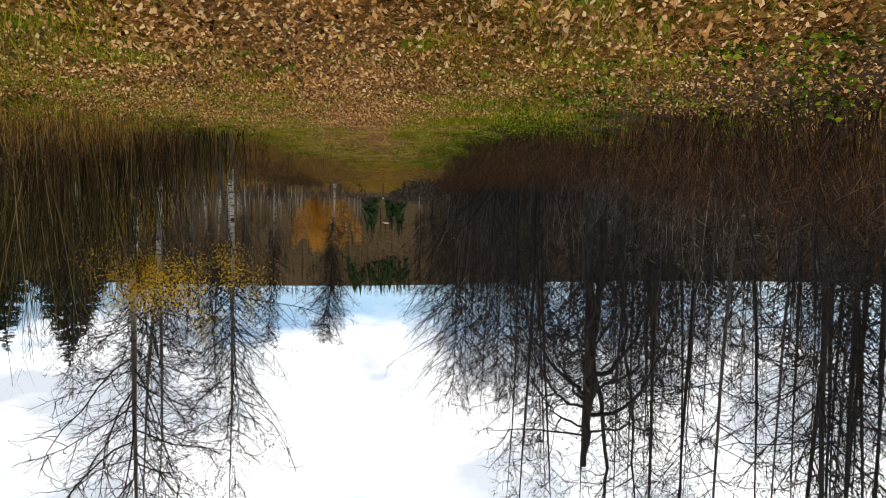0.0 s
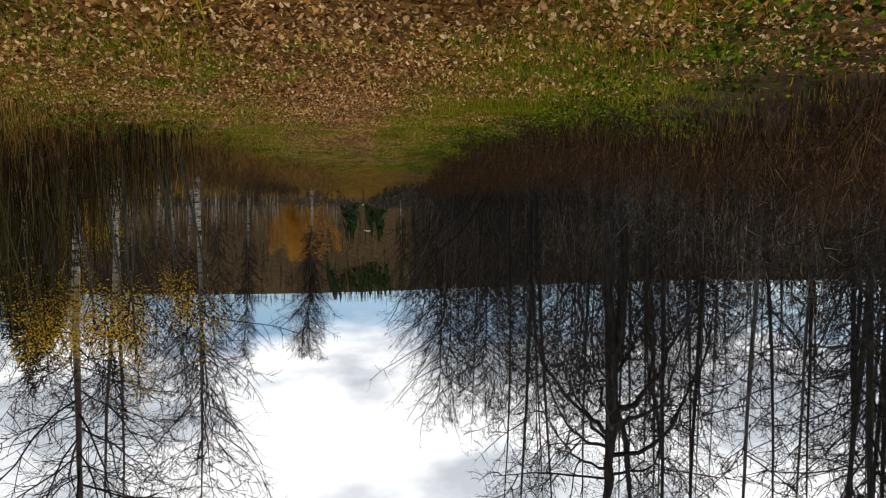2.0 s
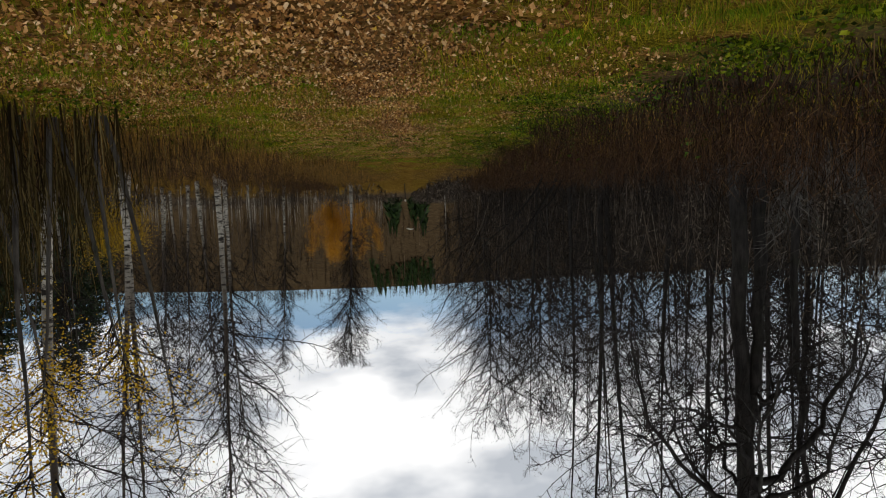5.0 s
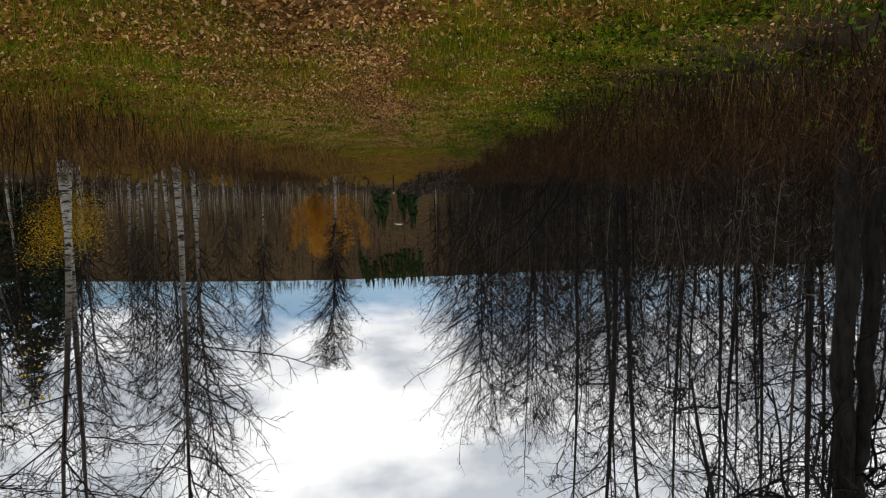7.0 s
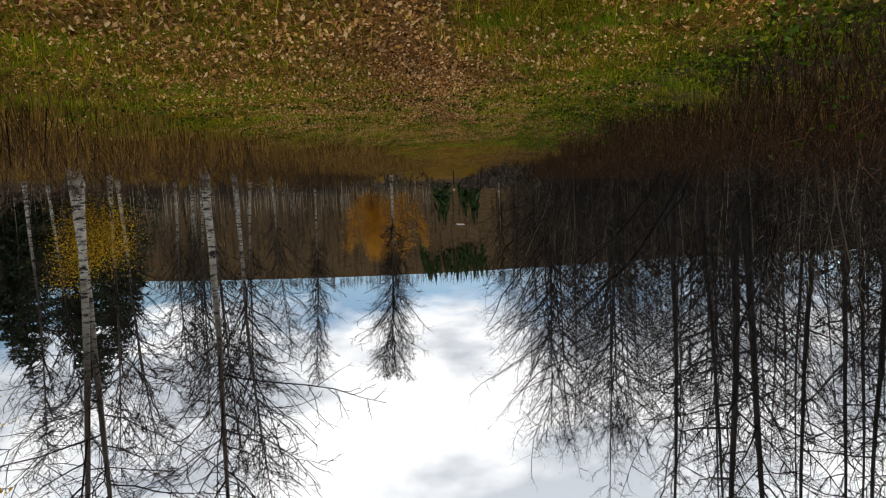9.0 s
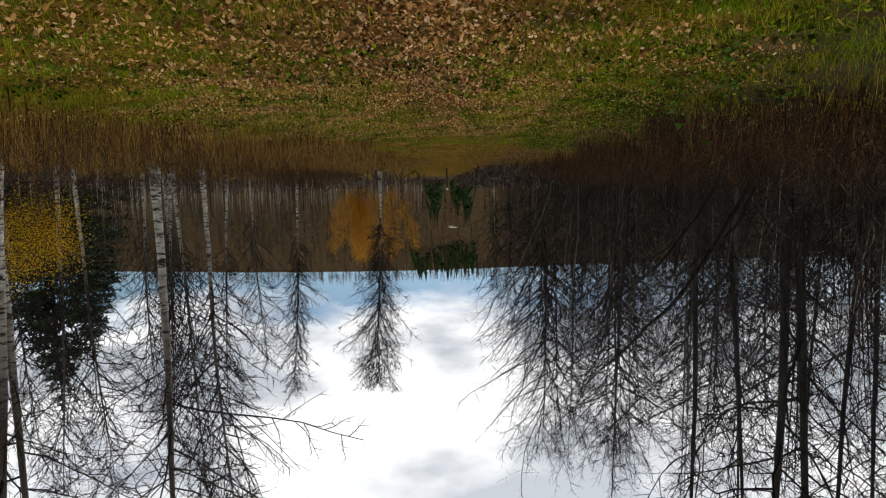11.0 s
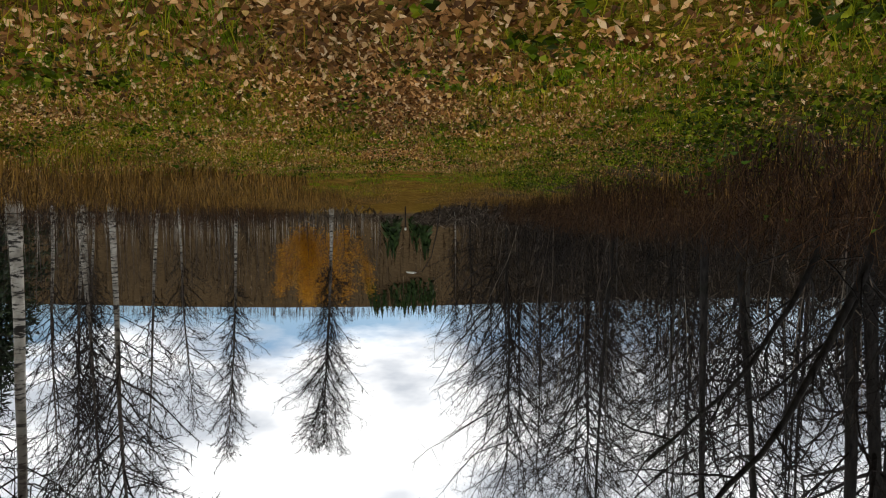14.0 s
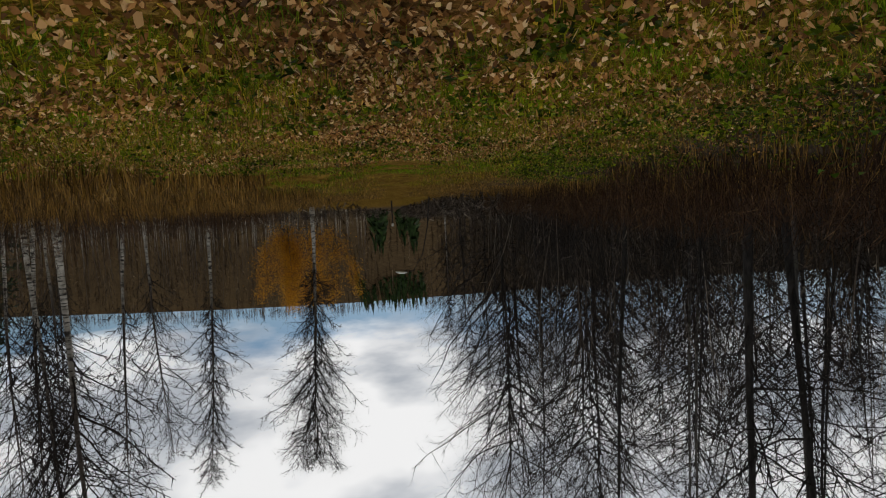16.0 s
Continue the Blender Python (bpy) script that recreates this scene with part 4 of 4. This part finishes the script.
def build_big_tree():
    """The old tree by the path: dark stems that meet in a knobby head, a broken top, and heavy limbs that arch over and hang."""
    r = np.random.default_rng(41)
    root = new("old_tree")

    def tube_part(name, P, radii, sides, label=""):
        v, f = tubes(P[None], np.asarray(radii)[None], sides)
        part(name, mesh_from(name, v, f, ALDER, True), root, label)

    def wavy(points, n, jit):
        """A crooked line of n points through the given ones."""
        p = np.array(points, float)
        u = np.linspace(0, len(p) - 1, n)
        q = np.stack([np.interp(u, np.arange(len(p)), p[:, c]) for c in range(3)], -1)
        k = np.array([0.25, 0.5, 0.25])
        for c in range(3):
            q[1:-1, c] = np.convolve(q[:, c], k, "valid")
        q[1:-1] += r.normal(0, jit, (n - 2, 3))
        return q

    top = wavy([(0.12, 0, -0.2), (0.10, 0, 2.0), (0.02, 0, 4.2), (-0.02, 0.0, 5.4), (0.05, 0, 6.6), (0.12, 0, 7.7)], 22, 0.02)
    u = np.linspace(0, 1, 22)
    knob = 0.05 * np.exp(-((u - 0.62) / 0.12) ** 2) + 0.012 * np.sin(u * 31) * (u > 0.4)
    tube_part("stem", top, 0.12 * (1 - 0.30 * u) * (1 + 0.35 * np.exp(-u * 18)) + knob, 10, "dark stem with a broken-off top")
    side = wavy([(-0.30, 0.1, -0.2), (-0.28, 0.1, 2.2), (-0.16, 0.05, 3.8), (-0.04, 0, 4.7)], 14, 0.025)
    tube_part("stem", side, np.linspace(0.095, 0.085, 14), 9)
    tall = wavy([(-0.55, -0.1, -0.2), (-0.72, -0.1, 3.0), (-0.95, -0.1, 6.0), (-1.2, 0.0, 8.6)], 16, 0.05)
    tube_part("stem", tall, np.linspace(0.07, 0.02, 16), 8)
    fork = wavy([(0.0, 0, 5.0), (-0.35, 0.05, 6.2), (-0.5, 0.1, 8.0), (-0.45, 0.1, 9.6)], 14, 0.04)
    tube_part("stem", fork, np.linspace(0.075, 0.02, 14), 8)
    lines, rads = [], []
    # height of the root, azimuth (0 is along +x), reach outwards, rise at first, drop at the end, thickness
    for z, az, out, rise, drop, r0 in ((5.2, 5, 1.5, 0.0, 3.2, 0.058), (4.5, 176, 1.7, 0.0, 2.6, 0.070), (5.7, 18, 1.0, 0.1, 1.7, 0.042), (4.3, -34, 1.0, 0.05, 1.8, 0.042), (5.9, 190, 2.1, 0.1, 3.4, 0.055), (3.7, 10, 0.8, 0.1, 1.0, 0.034),
                                       (3.9, 152, 1.0, 0.0, 1.9, 0.042), (5.0, -75, 1.7, 0.1, 2.5, 0.045), (4.7, 95, 1.8, 0.1, 2.2, 0.045), (5.4, 60, 1.7, 0.2, 2.6, 0.04), (4.9, 214, 1.5, 0.1, 2.4, 0.048), (3.2, -12, 0.8, 0.2, 0.5, 0.03), (2.9, 178, 0.8, 0.2, 0.6, 0.032), (6.3, -20, 1.5, 0.2, 1.5, 0.034), (6.5, 168, 1.6, 0.25, 1.4, 0.034)):
        s = along(top[None], np.array([[(z + 0.2) / 7.9]]))[0][0, 0]
        w = np.linspace(0, 1, 12)
        way = np.array([math.cos(radians(az)), math.sin(radians(az)), 0])
        P = s + np.outer(np.sin(w * 1.35) * out, way) + np.outer(rise * np.sin(w * 3.1) - drop * (0.12 * w + 0.88 * w * w), (0, 0, 1.0))
        P[1:] += np.cumsum(r.normal(0, 0.06, (11, 3)), 0)
        lines.append(P)
        rads.append(r0 * np.linspace(1, 0.28, 12))
    # one long thin branch reaching out over the path near the break
    lines.append(grow(r, along(top[None], np.array([[0.86]]))[0][0], np.array([[1.0, -0.1, -0.10]]), np.array([2.5]), 12, 0.02, 0.08)[0])
    rads.append(0.028 * np.linspace(1, 0.25, 12))
    for P, q in zip(lines, rads):
        tube_part("limb", P, q, 6)
    # branches on the limbs turn up again towards the light
    B = np.stack(lines)
    s, d, t = sprout(r, B, 7, 0.22, 0.98, 55)
    L1 = r.uniform(0.5, 1.5, len(t)) * np.interp(t, [0.2, 1], [1.0, 0.6])
    C = grow(r, s, d, L1, 7, 0.13, 0.17)
    s, d, t = sprout(r, np.stack([wavy(tall, 14, 0.0), fork]), 16, 0.2, 0.98, 55)
    C2 = grow(r, s, d, r.uniform(0.6, 1.8, len(t)), 7, 0.04, 0.16)
    C = np.concatenate([C, C2])
    for P in C:
        tube_part("branch", P, 0.016 * np.linspace(1, 0.35, 7), 5)
    s, d, t2 = sprout(r, C, 7, 0.15, 1.0, 46)
    L2 = r.uniform(0.2, 0.7, len(t2))
    Q = grow(r, s, d, L2, 4, 0.04, 0.22)
    s, d, t3 = sprout(r, Q, 4, 0.2, 1.0, 42)
    v, f = joined([tubes(Q, np.linspace(0.0075, 0.0035, 4) * np.ones((len(Q), 1)), 3), slivers(r, s, d, np.repeat(L2, 4) * r.uniform(0.3, 0.7, len(t3)), 0.0045)])
    part("crown", mesh_from("crown", v, f, TWIG), root)
    tagged(stand(root, -4.3, 15.4), "old dark tree with a broken top and heavy hanging limbs", "tree")


def shrub(seed, h, stems, twig):
    r = np.random.default_rng(seed)
    root = new("bare_shrub")
    n = stems
    st = np.stack([r.normal(0, 0.22, n), r.normal(0, 0.22, n), np.full(n, -0.1)], -1)
    dr = np.stack([r.normal(0, 0.42, n), r.normal(0, 0.42, n), np.ones(n)], -1)
    hs = h * r.uniform(0.55, 1.1, n)
    P = grow(r, st, dr, hs, 7, 0.05, 0.09)
    for m in range(n):
        part("stem", mesh_from("stem", *tubes(P[m:m + 1], np.linspace(0.015, 0.004, 7)[None] * r.uniform(0.6, 1.3), 4), twig), root)
    sets = []
    s, d, t = sprout(r, P, 11, 0.1, 1.0, 36)
    L = np.repeat(hs, 11) * r.uniform(0.12, 0.36, len(t))
    Q = grow(r, s, d, L, 3, 0.05, 0.13)
    sets.append(ribbons(r, Q, 0.008))
    s, d, t3 = sprout(r, Q, 5, 0.1, 1.0, 40)
    sets.append(slivers(r, s, d, np.repeat(L, 5) * r.uniform(0.3, 0.7, len(t3)), 0.006))
    v, f = joined(sets)
    part("crown", mesh_from("crown", v, f, twig), root)
    return tagged(root, "dense leafless shrub with thin dark twigs", "shrub", "shrubs along the wood edge")


def build_shrubs():
    r = np.random.default_rng(23)
    k = [shrub(141, 2.4, 10, TWIG_MID), shrub(142, 3.0, 11, TWIG), shrub(143, 1.9, 10, TWIG_MID), shrub(144, 3.6, 10, TWIG)]
    spots, small = [], []
    for n in range(95):
        y = 8 + 70 * r.random() ** 1.15
        x = float(path_x(y)) - (5.2 + 0.035 * y + abs(r.normal(0, 1)) * (2.0 + 0.16 * y))
        spots.append((x, y))
    for n in range(40):
        y = r.uniform(9, 42)
        small.append((float(path_x(y)) - r.uniform(3.9, 5.6), y))
    for n in range(40):
        y = r.uniform(23, 50)
        spots.append((float(path_x(y)) - r.uniform(5.0, 11.0), y))
    for n in range(26):
        y = r.uniform(30, 75)
        spots.append((float(path_x(y)) + 4.5 + 0.05 * y + abs(r.normal(0, 1)) * (3 + 0.15 * y), y))
    for n, (x, y) in enumerate(spots):
        size = r.uniform(0.75, 1.2) * (0.6 if x > 0 else 1)
        if n < 4:
            stand(k[n], x, y, r.uniform(0, 360), size)
        else:
            another(k[n % 4], x, y, r.uniform(0, 360), size)
    pale = shrub(145, 1.9, 9, GREYBARK)
    pale["label"] = "bare shrub with pale grey twigs before a dark wood"
    stand(pale, -3.75, 12.8, 20)
    another(pale, -4.6, 14.0, 130, 1.15)
    another(pale, -4.1, 24.5, 60, 0.9)
    for n, (x, y) in enumerate(small):
        another(k[n % 3], x, y, r.uniform(0, 360), r.uniform(0.3, 0.55))


def herb(seed, h, stems, n, size):
    """A green herb: thin stalks set with broad leaves."""
    r = np.random.default_rng(seed)
    root = new("green_herb")
    st = np.stack([r.normal(0, 0.06, stems), r.normal(0, 0.06, stems), np.full(stems, -0.03)], -1)
    P = grow(r, st, np.stack([r.normal(0, 0.3, stems), r.normal(0, 0.3, stems), np.ones(stems)], -1), h * r.uniform(0.6, 1.1, stems), 5, 0.0, 0.12)
    for m in range(stems):
        part("stalk", mesh_from("stalk", *tubes(P[m:m + 1], np.linspace(0.004, 0.0015, 5)[None], 4), DRYGRASS), root)
    s, d, t = sprout(r, P, n, 0.2, 1.0, 65)
    for m in range(len(s)):
        way = unit(d[m] * np.array([1, 1, 0.4]))
        side = unit(np.cross(way, np.array([0, 0, 1.0]) + r.normal(0, 0.35, 3)))
        up = np.cross(side, way)
        L = size * r.uniform(0.5, 1.2)
        u = np.array([0, 0.18, 0.42, 0.7, 1.0])
        w = np.array([0.0, 0.26, 0.33, 0.20, 0.0]) * L
        mid = s[m] + np.outer(u, way) * L - np.outer(u * u, up) * L * 0.35
        v = np.concatenate([mid, mid + np.outer(w, side) + np.outer(w, up) * 0.3, mid - np.outer(w, side) + np.outer(w, up) * 0.3])
        f = np.array([[a, a + 1, b + 1, b] for a, b in ((0, 5), (1, 6), (2, 7), (3, 8))] + [[b, b + 1, a + 1, a] for a, b in ((0, 10), (1, 11), (2, 12), (3, 13))])
        part("leaf", mesh_from("leaf", v, f, HERB, True), root)
    return tagged(root, "small green herb with broad drooping leaves on the verge", "plant", "herbs on the verge")


def build_herbs():
    r = np.random.default_rng(51)
    k = [herb(171, 0.40, 3, 6, 0.055), herb(172, 0.55, 3, 7, 0.06), herb(173, 0.22, 4, 5, 0.05)]
    spots = [(-1.9, 6.9), (-2.4, 12.3), (-1.5, 11.1), (-2.1, 18.3), (-2.0, 21.4), (-2.6, 15.6), (-1.7, 24.0), (-2.9, 9.3), (-2.4, 26.0), (-1.2, 23.0), (-3.1, 19.8),
             (2.95, 8.8), (3.1, 8.95), (2.9, 9.05), (3.4, 17.5), (3.0, 23.0), (-2.2, 23.2), (-1.6, 19.4), (-2.7, 13.6), (-2.0, 16.6), (-0.65, 17.9), (-0.8, 18.25), (-0.55, 18.7), (-1.1, 19.1), (-0.9, 21.6), (-1.2, 22.4), (-1.0, 12.4), (-1.2, 9.4), (-0.9, 14.9)]
    for n, (x, y) in enumerate(spots):
        if n < 3:
            stand(k[n], x, y, r.uniform(0, 360), sink=0.0)
        else:
            another(k[n % 3], x, y, r.uniform(0, 360), r.uniform(0.8, 1.3))


def leafy_sapling(name, seed, x, y, h, wide, n, size, material, label, low=0.35):
    r = np.random.default_rng(seed)
    root = new(name)
    m = 5
    st = np.stack([r.normal(0, 0.25 * wide, m), r.normal(0, 0.25 * wide, m), np.full(m, -0.1)], -1)
    P = grow(r, st, np.stack([r.normal(0, 0.2, m), r.normal(0, 0.2, m), np.ones(m)], -1), h * r.uniform(0.75, 1.05, m), 7, 0.05, 0.06)
    for j in range(m):
        part("stem", mesh_from("stem", *tubes(P[j:j + 1], np.linspace(0.03, 0.006, 7)[None], 5), GREYBARK), root)
    s, d, t = sprout(r, P, 16, low, 1.0, 58)
    L = wide * r.uniform(0.25, 0.62, len(t)) * np.interp(t, [low, 1], [1.1, 0.5])
    Q = grow(r, s, d, L, 5, 0.06, 0.12)
    for m in range(len(Q)):
        part("branch", mesh_from("branch", *tubes(Q[m:m + 1], np.linspace(0.008, 0.002, 5)[None], 3), TWIG), root)
    i = r.integers(0, len(Q), n)
    c, _ = along(Q[i], r.uniform(0.2, 1.0, (n, 1)))
    c = c[:, 0] + r.normal(0, 0.12 * wide ** 0.9, (n, 3)) * np.array([1, 1, 1.2])
    c[:, 2] = np.abs(c[:, 2])
    v, f = leaf_cards(r, c, size)
    part("foliage", mesh_from("foliage", v, f, material), root)
    return tagged(stand(root, x, y), label, "tree")


def build_coloured_trees():
    leafy_sapling("yellow_sapling", 151, 4.8, 11.2, 3.75, 1.05, 6500, 0.028, YELLOW, "young tree with bright yellow autumn leaves", 0.72)
    leafy_sapling("yellow_sapling", 156, 3.75, 11.5, 3.6, 0.9, 2600, 0.028, YELLOW, "slim young tree with bright yellow autumn leaves", 0.74)
    leafy_sapling("yellow_sapling", 152, 7.8, 18.5, 4.8, 1.3, 380, 0.055, YELLOW, "young tree with thinning yellow autumn leaves", 0.62)
    leafy_sapling("yellow_sapling", 153, 12.8, 32.0, 3.3, 2.3, 9000, 0.048, YELLOW, "young tree with golden leaves before dark spruces", 0.35)
    leafy_sapling("orange_bush", 154, 8.5, 54.0, 5.2, 2.0, 19000, 0.055, ORANGE, "broad bush full of orange-brown autumn leaves", 0.26)
    leafy_sapling("orange_bush", 155, 6.9, 54.6, 5.5, 1.6, 13000, 0.055, ORANGE, "bush of orange-brown leaves behind a birch", 0.26)


def spruce(seed, h, wide):
    r = np.random.default_rng(seed)
    root = new("spruce_tree")
    T = grow(r, np.array([[0, 0, -0.2]]), np.array([[0, 0, 1.0]]), np.array([h]), 10, 0.05, 0.01)
    v, f = tubes(T, np.linspace(0.018 * h, 0.01, 10)[None], 8)
    part("trunk", mesh_from("trunk", v, f, ALDER, True), root)
    n = int(h * 28)
    t = np.sort(r.uniform(0.06, 0.99, n))
    s, _ = along(T, t[None])
    a = r.uniform(0, 2 * np.pi, n)
    L = wide * (1 - t) ** 0.8 * r.uniform(0.7, 1.15, n) + 0.08
    d = np.stack([np.cos(a), np.sin(a), np.full(n, -0.12)], -1)
    P = grow(r, s[0], d, L, 6, 0.03, 0.04)
    v, f = tubes(P, np.linspace(0.02, 0.005, 6) * np.ones((n, 1)), 3)
    part("branchwork", mesh_from("branchwork", v, f, TWIG), root)
    m = 34
    s, d, t2 = sprout(r, P, m, 0.08, 1.0, 50)
    d = d + np.array([0, 0, -0.35])
    LL = np.clip(np.repeat(L, m) * 0.20, 0.10, 0.36) * r.uniform(0.6, 1.2, len(t2))
    side = unit(np.cross(unit(d), r.normal(size=d.shape)))
    d = unit(d) * LL[:, None]
    side = side * (LL * 0.17)[:, None]
    v = np.stack([s - side * 0.4, s + side * 0.4, s + d * 0.6 + side, s + d, s + d * 0.6 - side], 1).reshape(-1, 3)
    i = np.arange(len(s))[:, None] * 5
    part("foliage", mesh_from("foliage", v, i + [0, 1, 2, 3, 4], NEEDLE), root)
    return tagged(root, "dark green spruce with drooping branches", "tree", "spruces")


def build_spruces():
    a = spruce(161, 16.0, 4.4)
    stand(a, 29.0, 55.0)
    b = spruce(162, 11.5, 3.6)
    stand(b, 33.0, 52.5, 40)
    for x, y, yaw, s in ((36.5, 58, 100, 0.95), (31.0, 62.0, 200, 0.9), (41.0, 55.0, 290, 1.0)):
        another(a, x, y, yaw, s)


def build_path_marks():
    """A peeled dead branch hanging over the far path, and a short white-topped post beyond it."""
    r = np.random.default_rng(61)
    root = new("leaning_sapling")
    x, y = 0.75, 45.8
    g = float(ground_z(x, y))
    P = np.array([[0, 0, -0.1], [0.15, 0, 1.2], [0.40, 0, 2.3], [0.80, 0, 2.95], [1.05, 0, 3.0]])
    part("stem", mesh_from("stem", *tubes(P[None], np.linspace(0.03, 0.012, 5)[None], 6), ALDER, True), root)
    Q = np.array([[1.05, 0, 3.0], [1.20, 0, 3.0], [1.38, 0, 2.98], [1.52, 0, 2.95]])
    part("broken_branch", mesh_from("broken_branch", *tubes(Q[None], np.array([[0.012, 0.05, 0.055, 0.02]]), 7), PEELED, True), root, "pale peeled broken branch end")
    s, d, t = sprout(r, P[None], 12, 0.3, 1.0, 45)
    part("crown", mesh_from("crown", *slivers(r, s, d, r.uniform(0.3, 0.8, len(t)), 0.006), TWIG), root)
    root.matrix_basis = Matrix.Translation((x, y, g))
    tagged(root, "thin dark sapling bent over the path with a pale broken end", "tree")
    post = new("marker_post")
    v, f = tubes(np.array([[[0, 0, -0.1], [0, 0, 1.10]]]), np.array([[0.035, 0.035]]), 8)
    part("shaft", mesh_from("shaft", v, f, ALDER), post)
    v, f = tubes(np.array([[[0, 0, 1.10], [0, 0, 1.12], [0, 0, 1.24], [0, 0, 1.25]]]), np.array([[0.01, 0.06, 0.06, 0.01]]), 8)
    part("cap", mesh_from("cap", v, f, PEELED), post, "white cap")
    post.matrix_basis = Matrix.Translation((2.56, 51.5, float(ground_z(2.56, 51.5))))
    tagged(post, "short dark post with a white cap beside the path", "post")


def build_far_wood():
    """The leafless wood on the far slope, too far to tell tree from tree."""
    r = np.random.default_rng(31)
    n = 3600
    y = 112 + 150 * r.random(n) ** 0.8
    x = r.uniform(-1.15, 1.15, n) * (y * 0.95 + 30)
    h = r.uniform(4.2, 6.2, n) * np.interp(y, [200, 235], [1.0, 0.8])
    base = np.stack([x, y, ground_z(x, y)], -1)
    T = grow(r, base, np.stack([r.normal(0, 0.03, n), r.normal(0, 0.03, n), np.ones(n)], -1), h, 4, 0.0, 0.02)
    sets = [tubes(T, np.linspace(0.09, 0.02, 4) * np.interp(y, [150, 225], [1.0, 0.3])[:, None], 3)]
    s, d, t = sprout(r, T, 22, 0.15, 1.0, 46)
    L = np.repeat(h, 22) * r.uniform(0.10, 0.24, len(t)) * np.interp(t, [0.15, 0.5, 1], [0.8, 1.0, 0.4])
    side = unit(np.cross(d, r.normal(size=d.shape))) * (L * 0.09)[:, None]
    v = np.stack([s - side, s + side, s + d * L[:, None]], 1).reshape(-1, 3)
    sets.append((v, np.arange(len(v)).reshape(-1, 3)))
    v, f = joined(sets)
    tagged(new("far_wood", mesh_from("far_wood", v, f, FARTWIG)), "distant grey-brown leafless wood on a slope", "woods", kind="stuff")
    # young conifers near the crest, and a few at the foot of the slope
    n = 84
    x = np.where(np.arange(n) < 70, r.uniform(1.0, 20.0, n), np.where(np.arange(n) % 2 == 0, r.normal(7.0, 0.6, n), r.normal(3.5, 0.6, n)))
    y = np.where(np.arange(n) < 70, r.uniform(176, 212, n), r.uniform(105, 112, n))
    h = np.where(np.arange(n) < 70, r.uniform(2.8, 5.2, n), r.uniform(2.6, 6.0, n))
    z = ground_z(x, y)
    m = 60
    tt = r.random((n, m)) ** 0.7
    a = r.uniform(0, 2 * np.pi, (n, m))
    rad = (1 - tt) * h[:, None] * 0.22 + 0.1
    c = np.stack([x[:, None] + 0 * a, y[:, None] + 0 * a, z[:, None] + tt * h[:, None]], -1)
    o = np.stack([np.cos(a) * rad, np.sin(a) * rad, -0.35 * rad], -1)
    w = np.stack([-np.sin(a), np.cos(a), 0 * a], -1) * (rad * 0.4)[..., None]
    v = np.stack([c + np.array([0, 0, 0.8]), c + o - w, c + o + w], 2).reshape(-1, 3)
    tagged(new("far_conifers", mesh_from("far_conifers", v, np.arange(len(v)).reshape(-1, 3), FARNEEDLE)), "distant green conifers at the crest of the slope", "woods", kind="stuff")


build_right_birches()
build_far_birches()
build_left_wood()
build_big_tree()
build_leaning_tree()
build_young_wood()
build_shrubs()
build_herbs()
build_coloured_trees()
build_spruces()
build_path_marks()
build_far_wood()
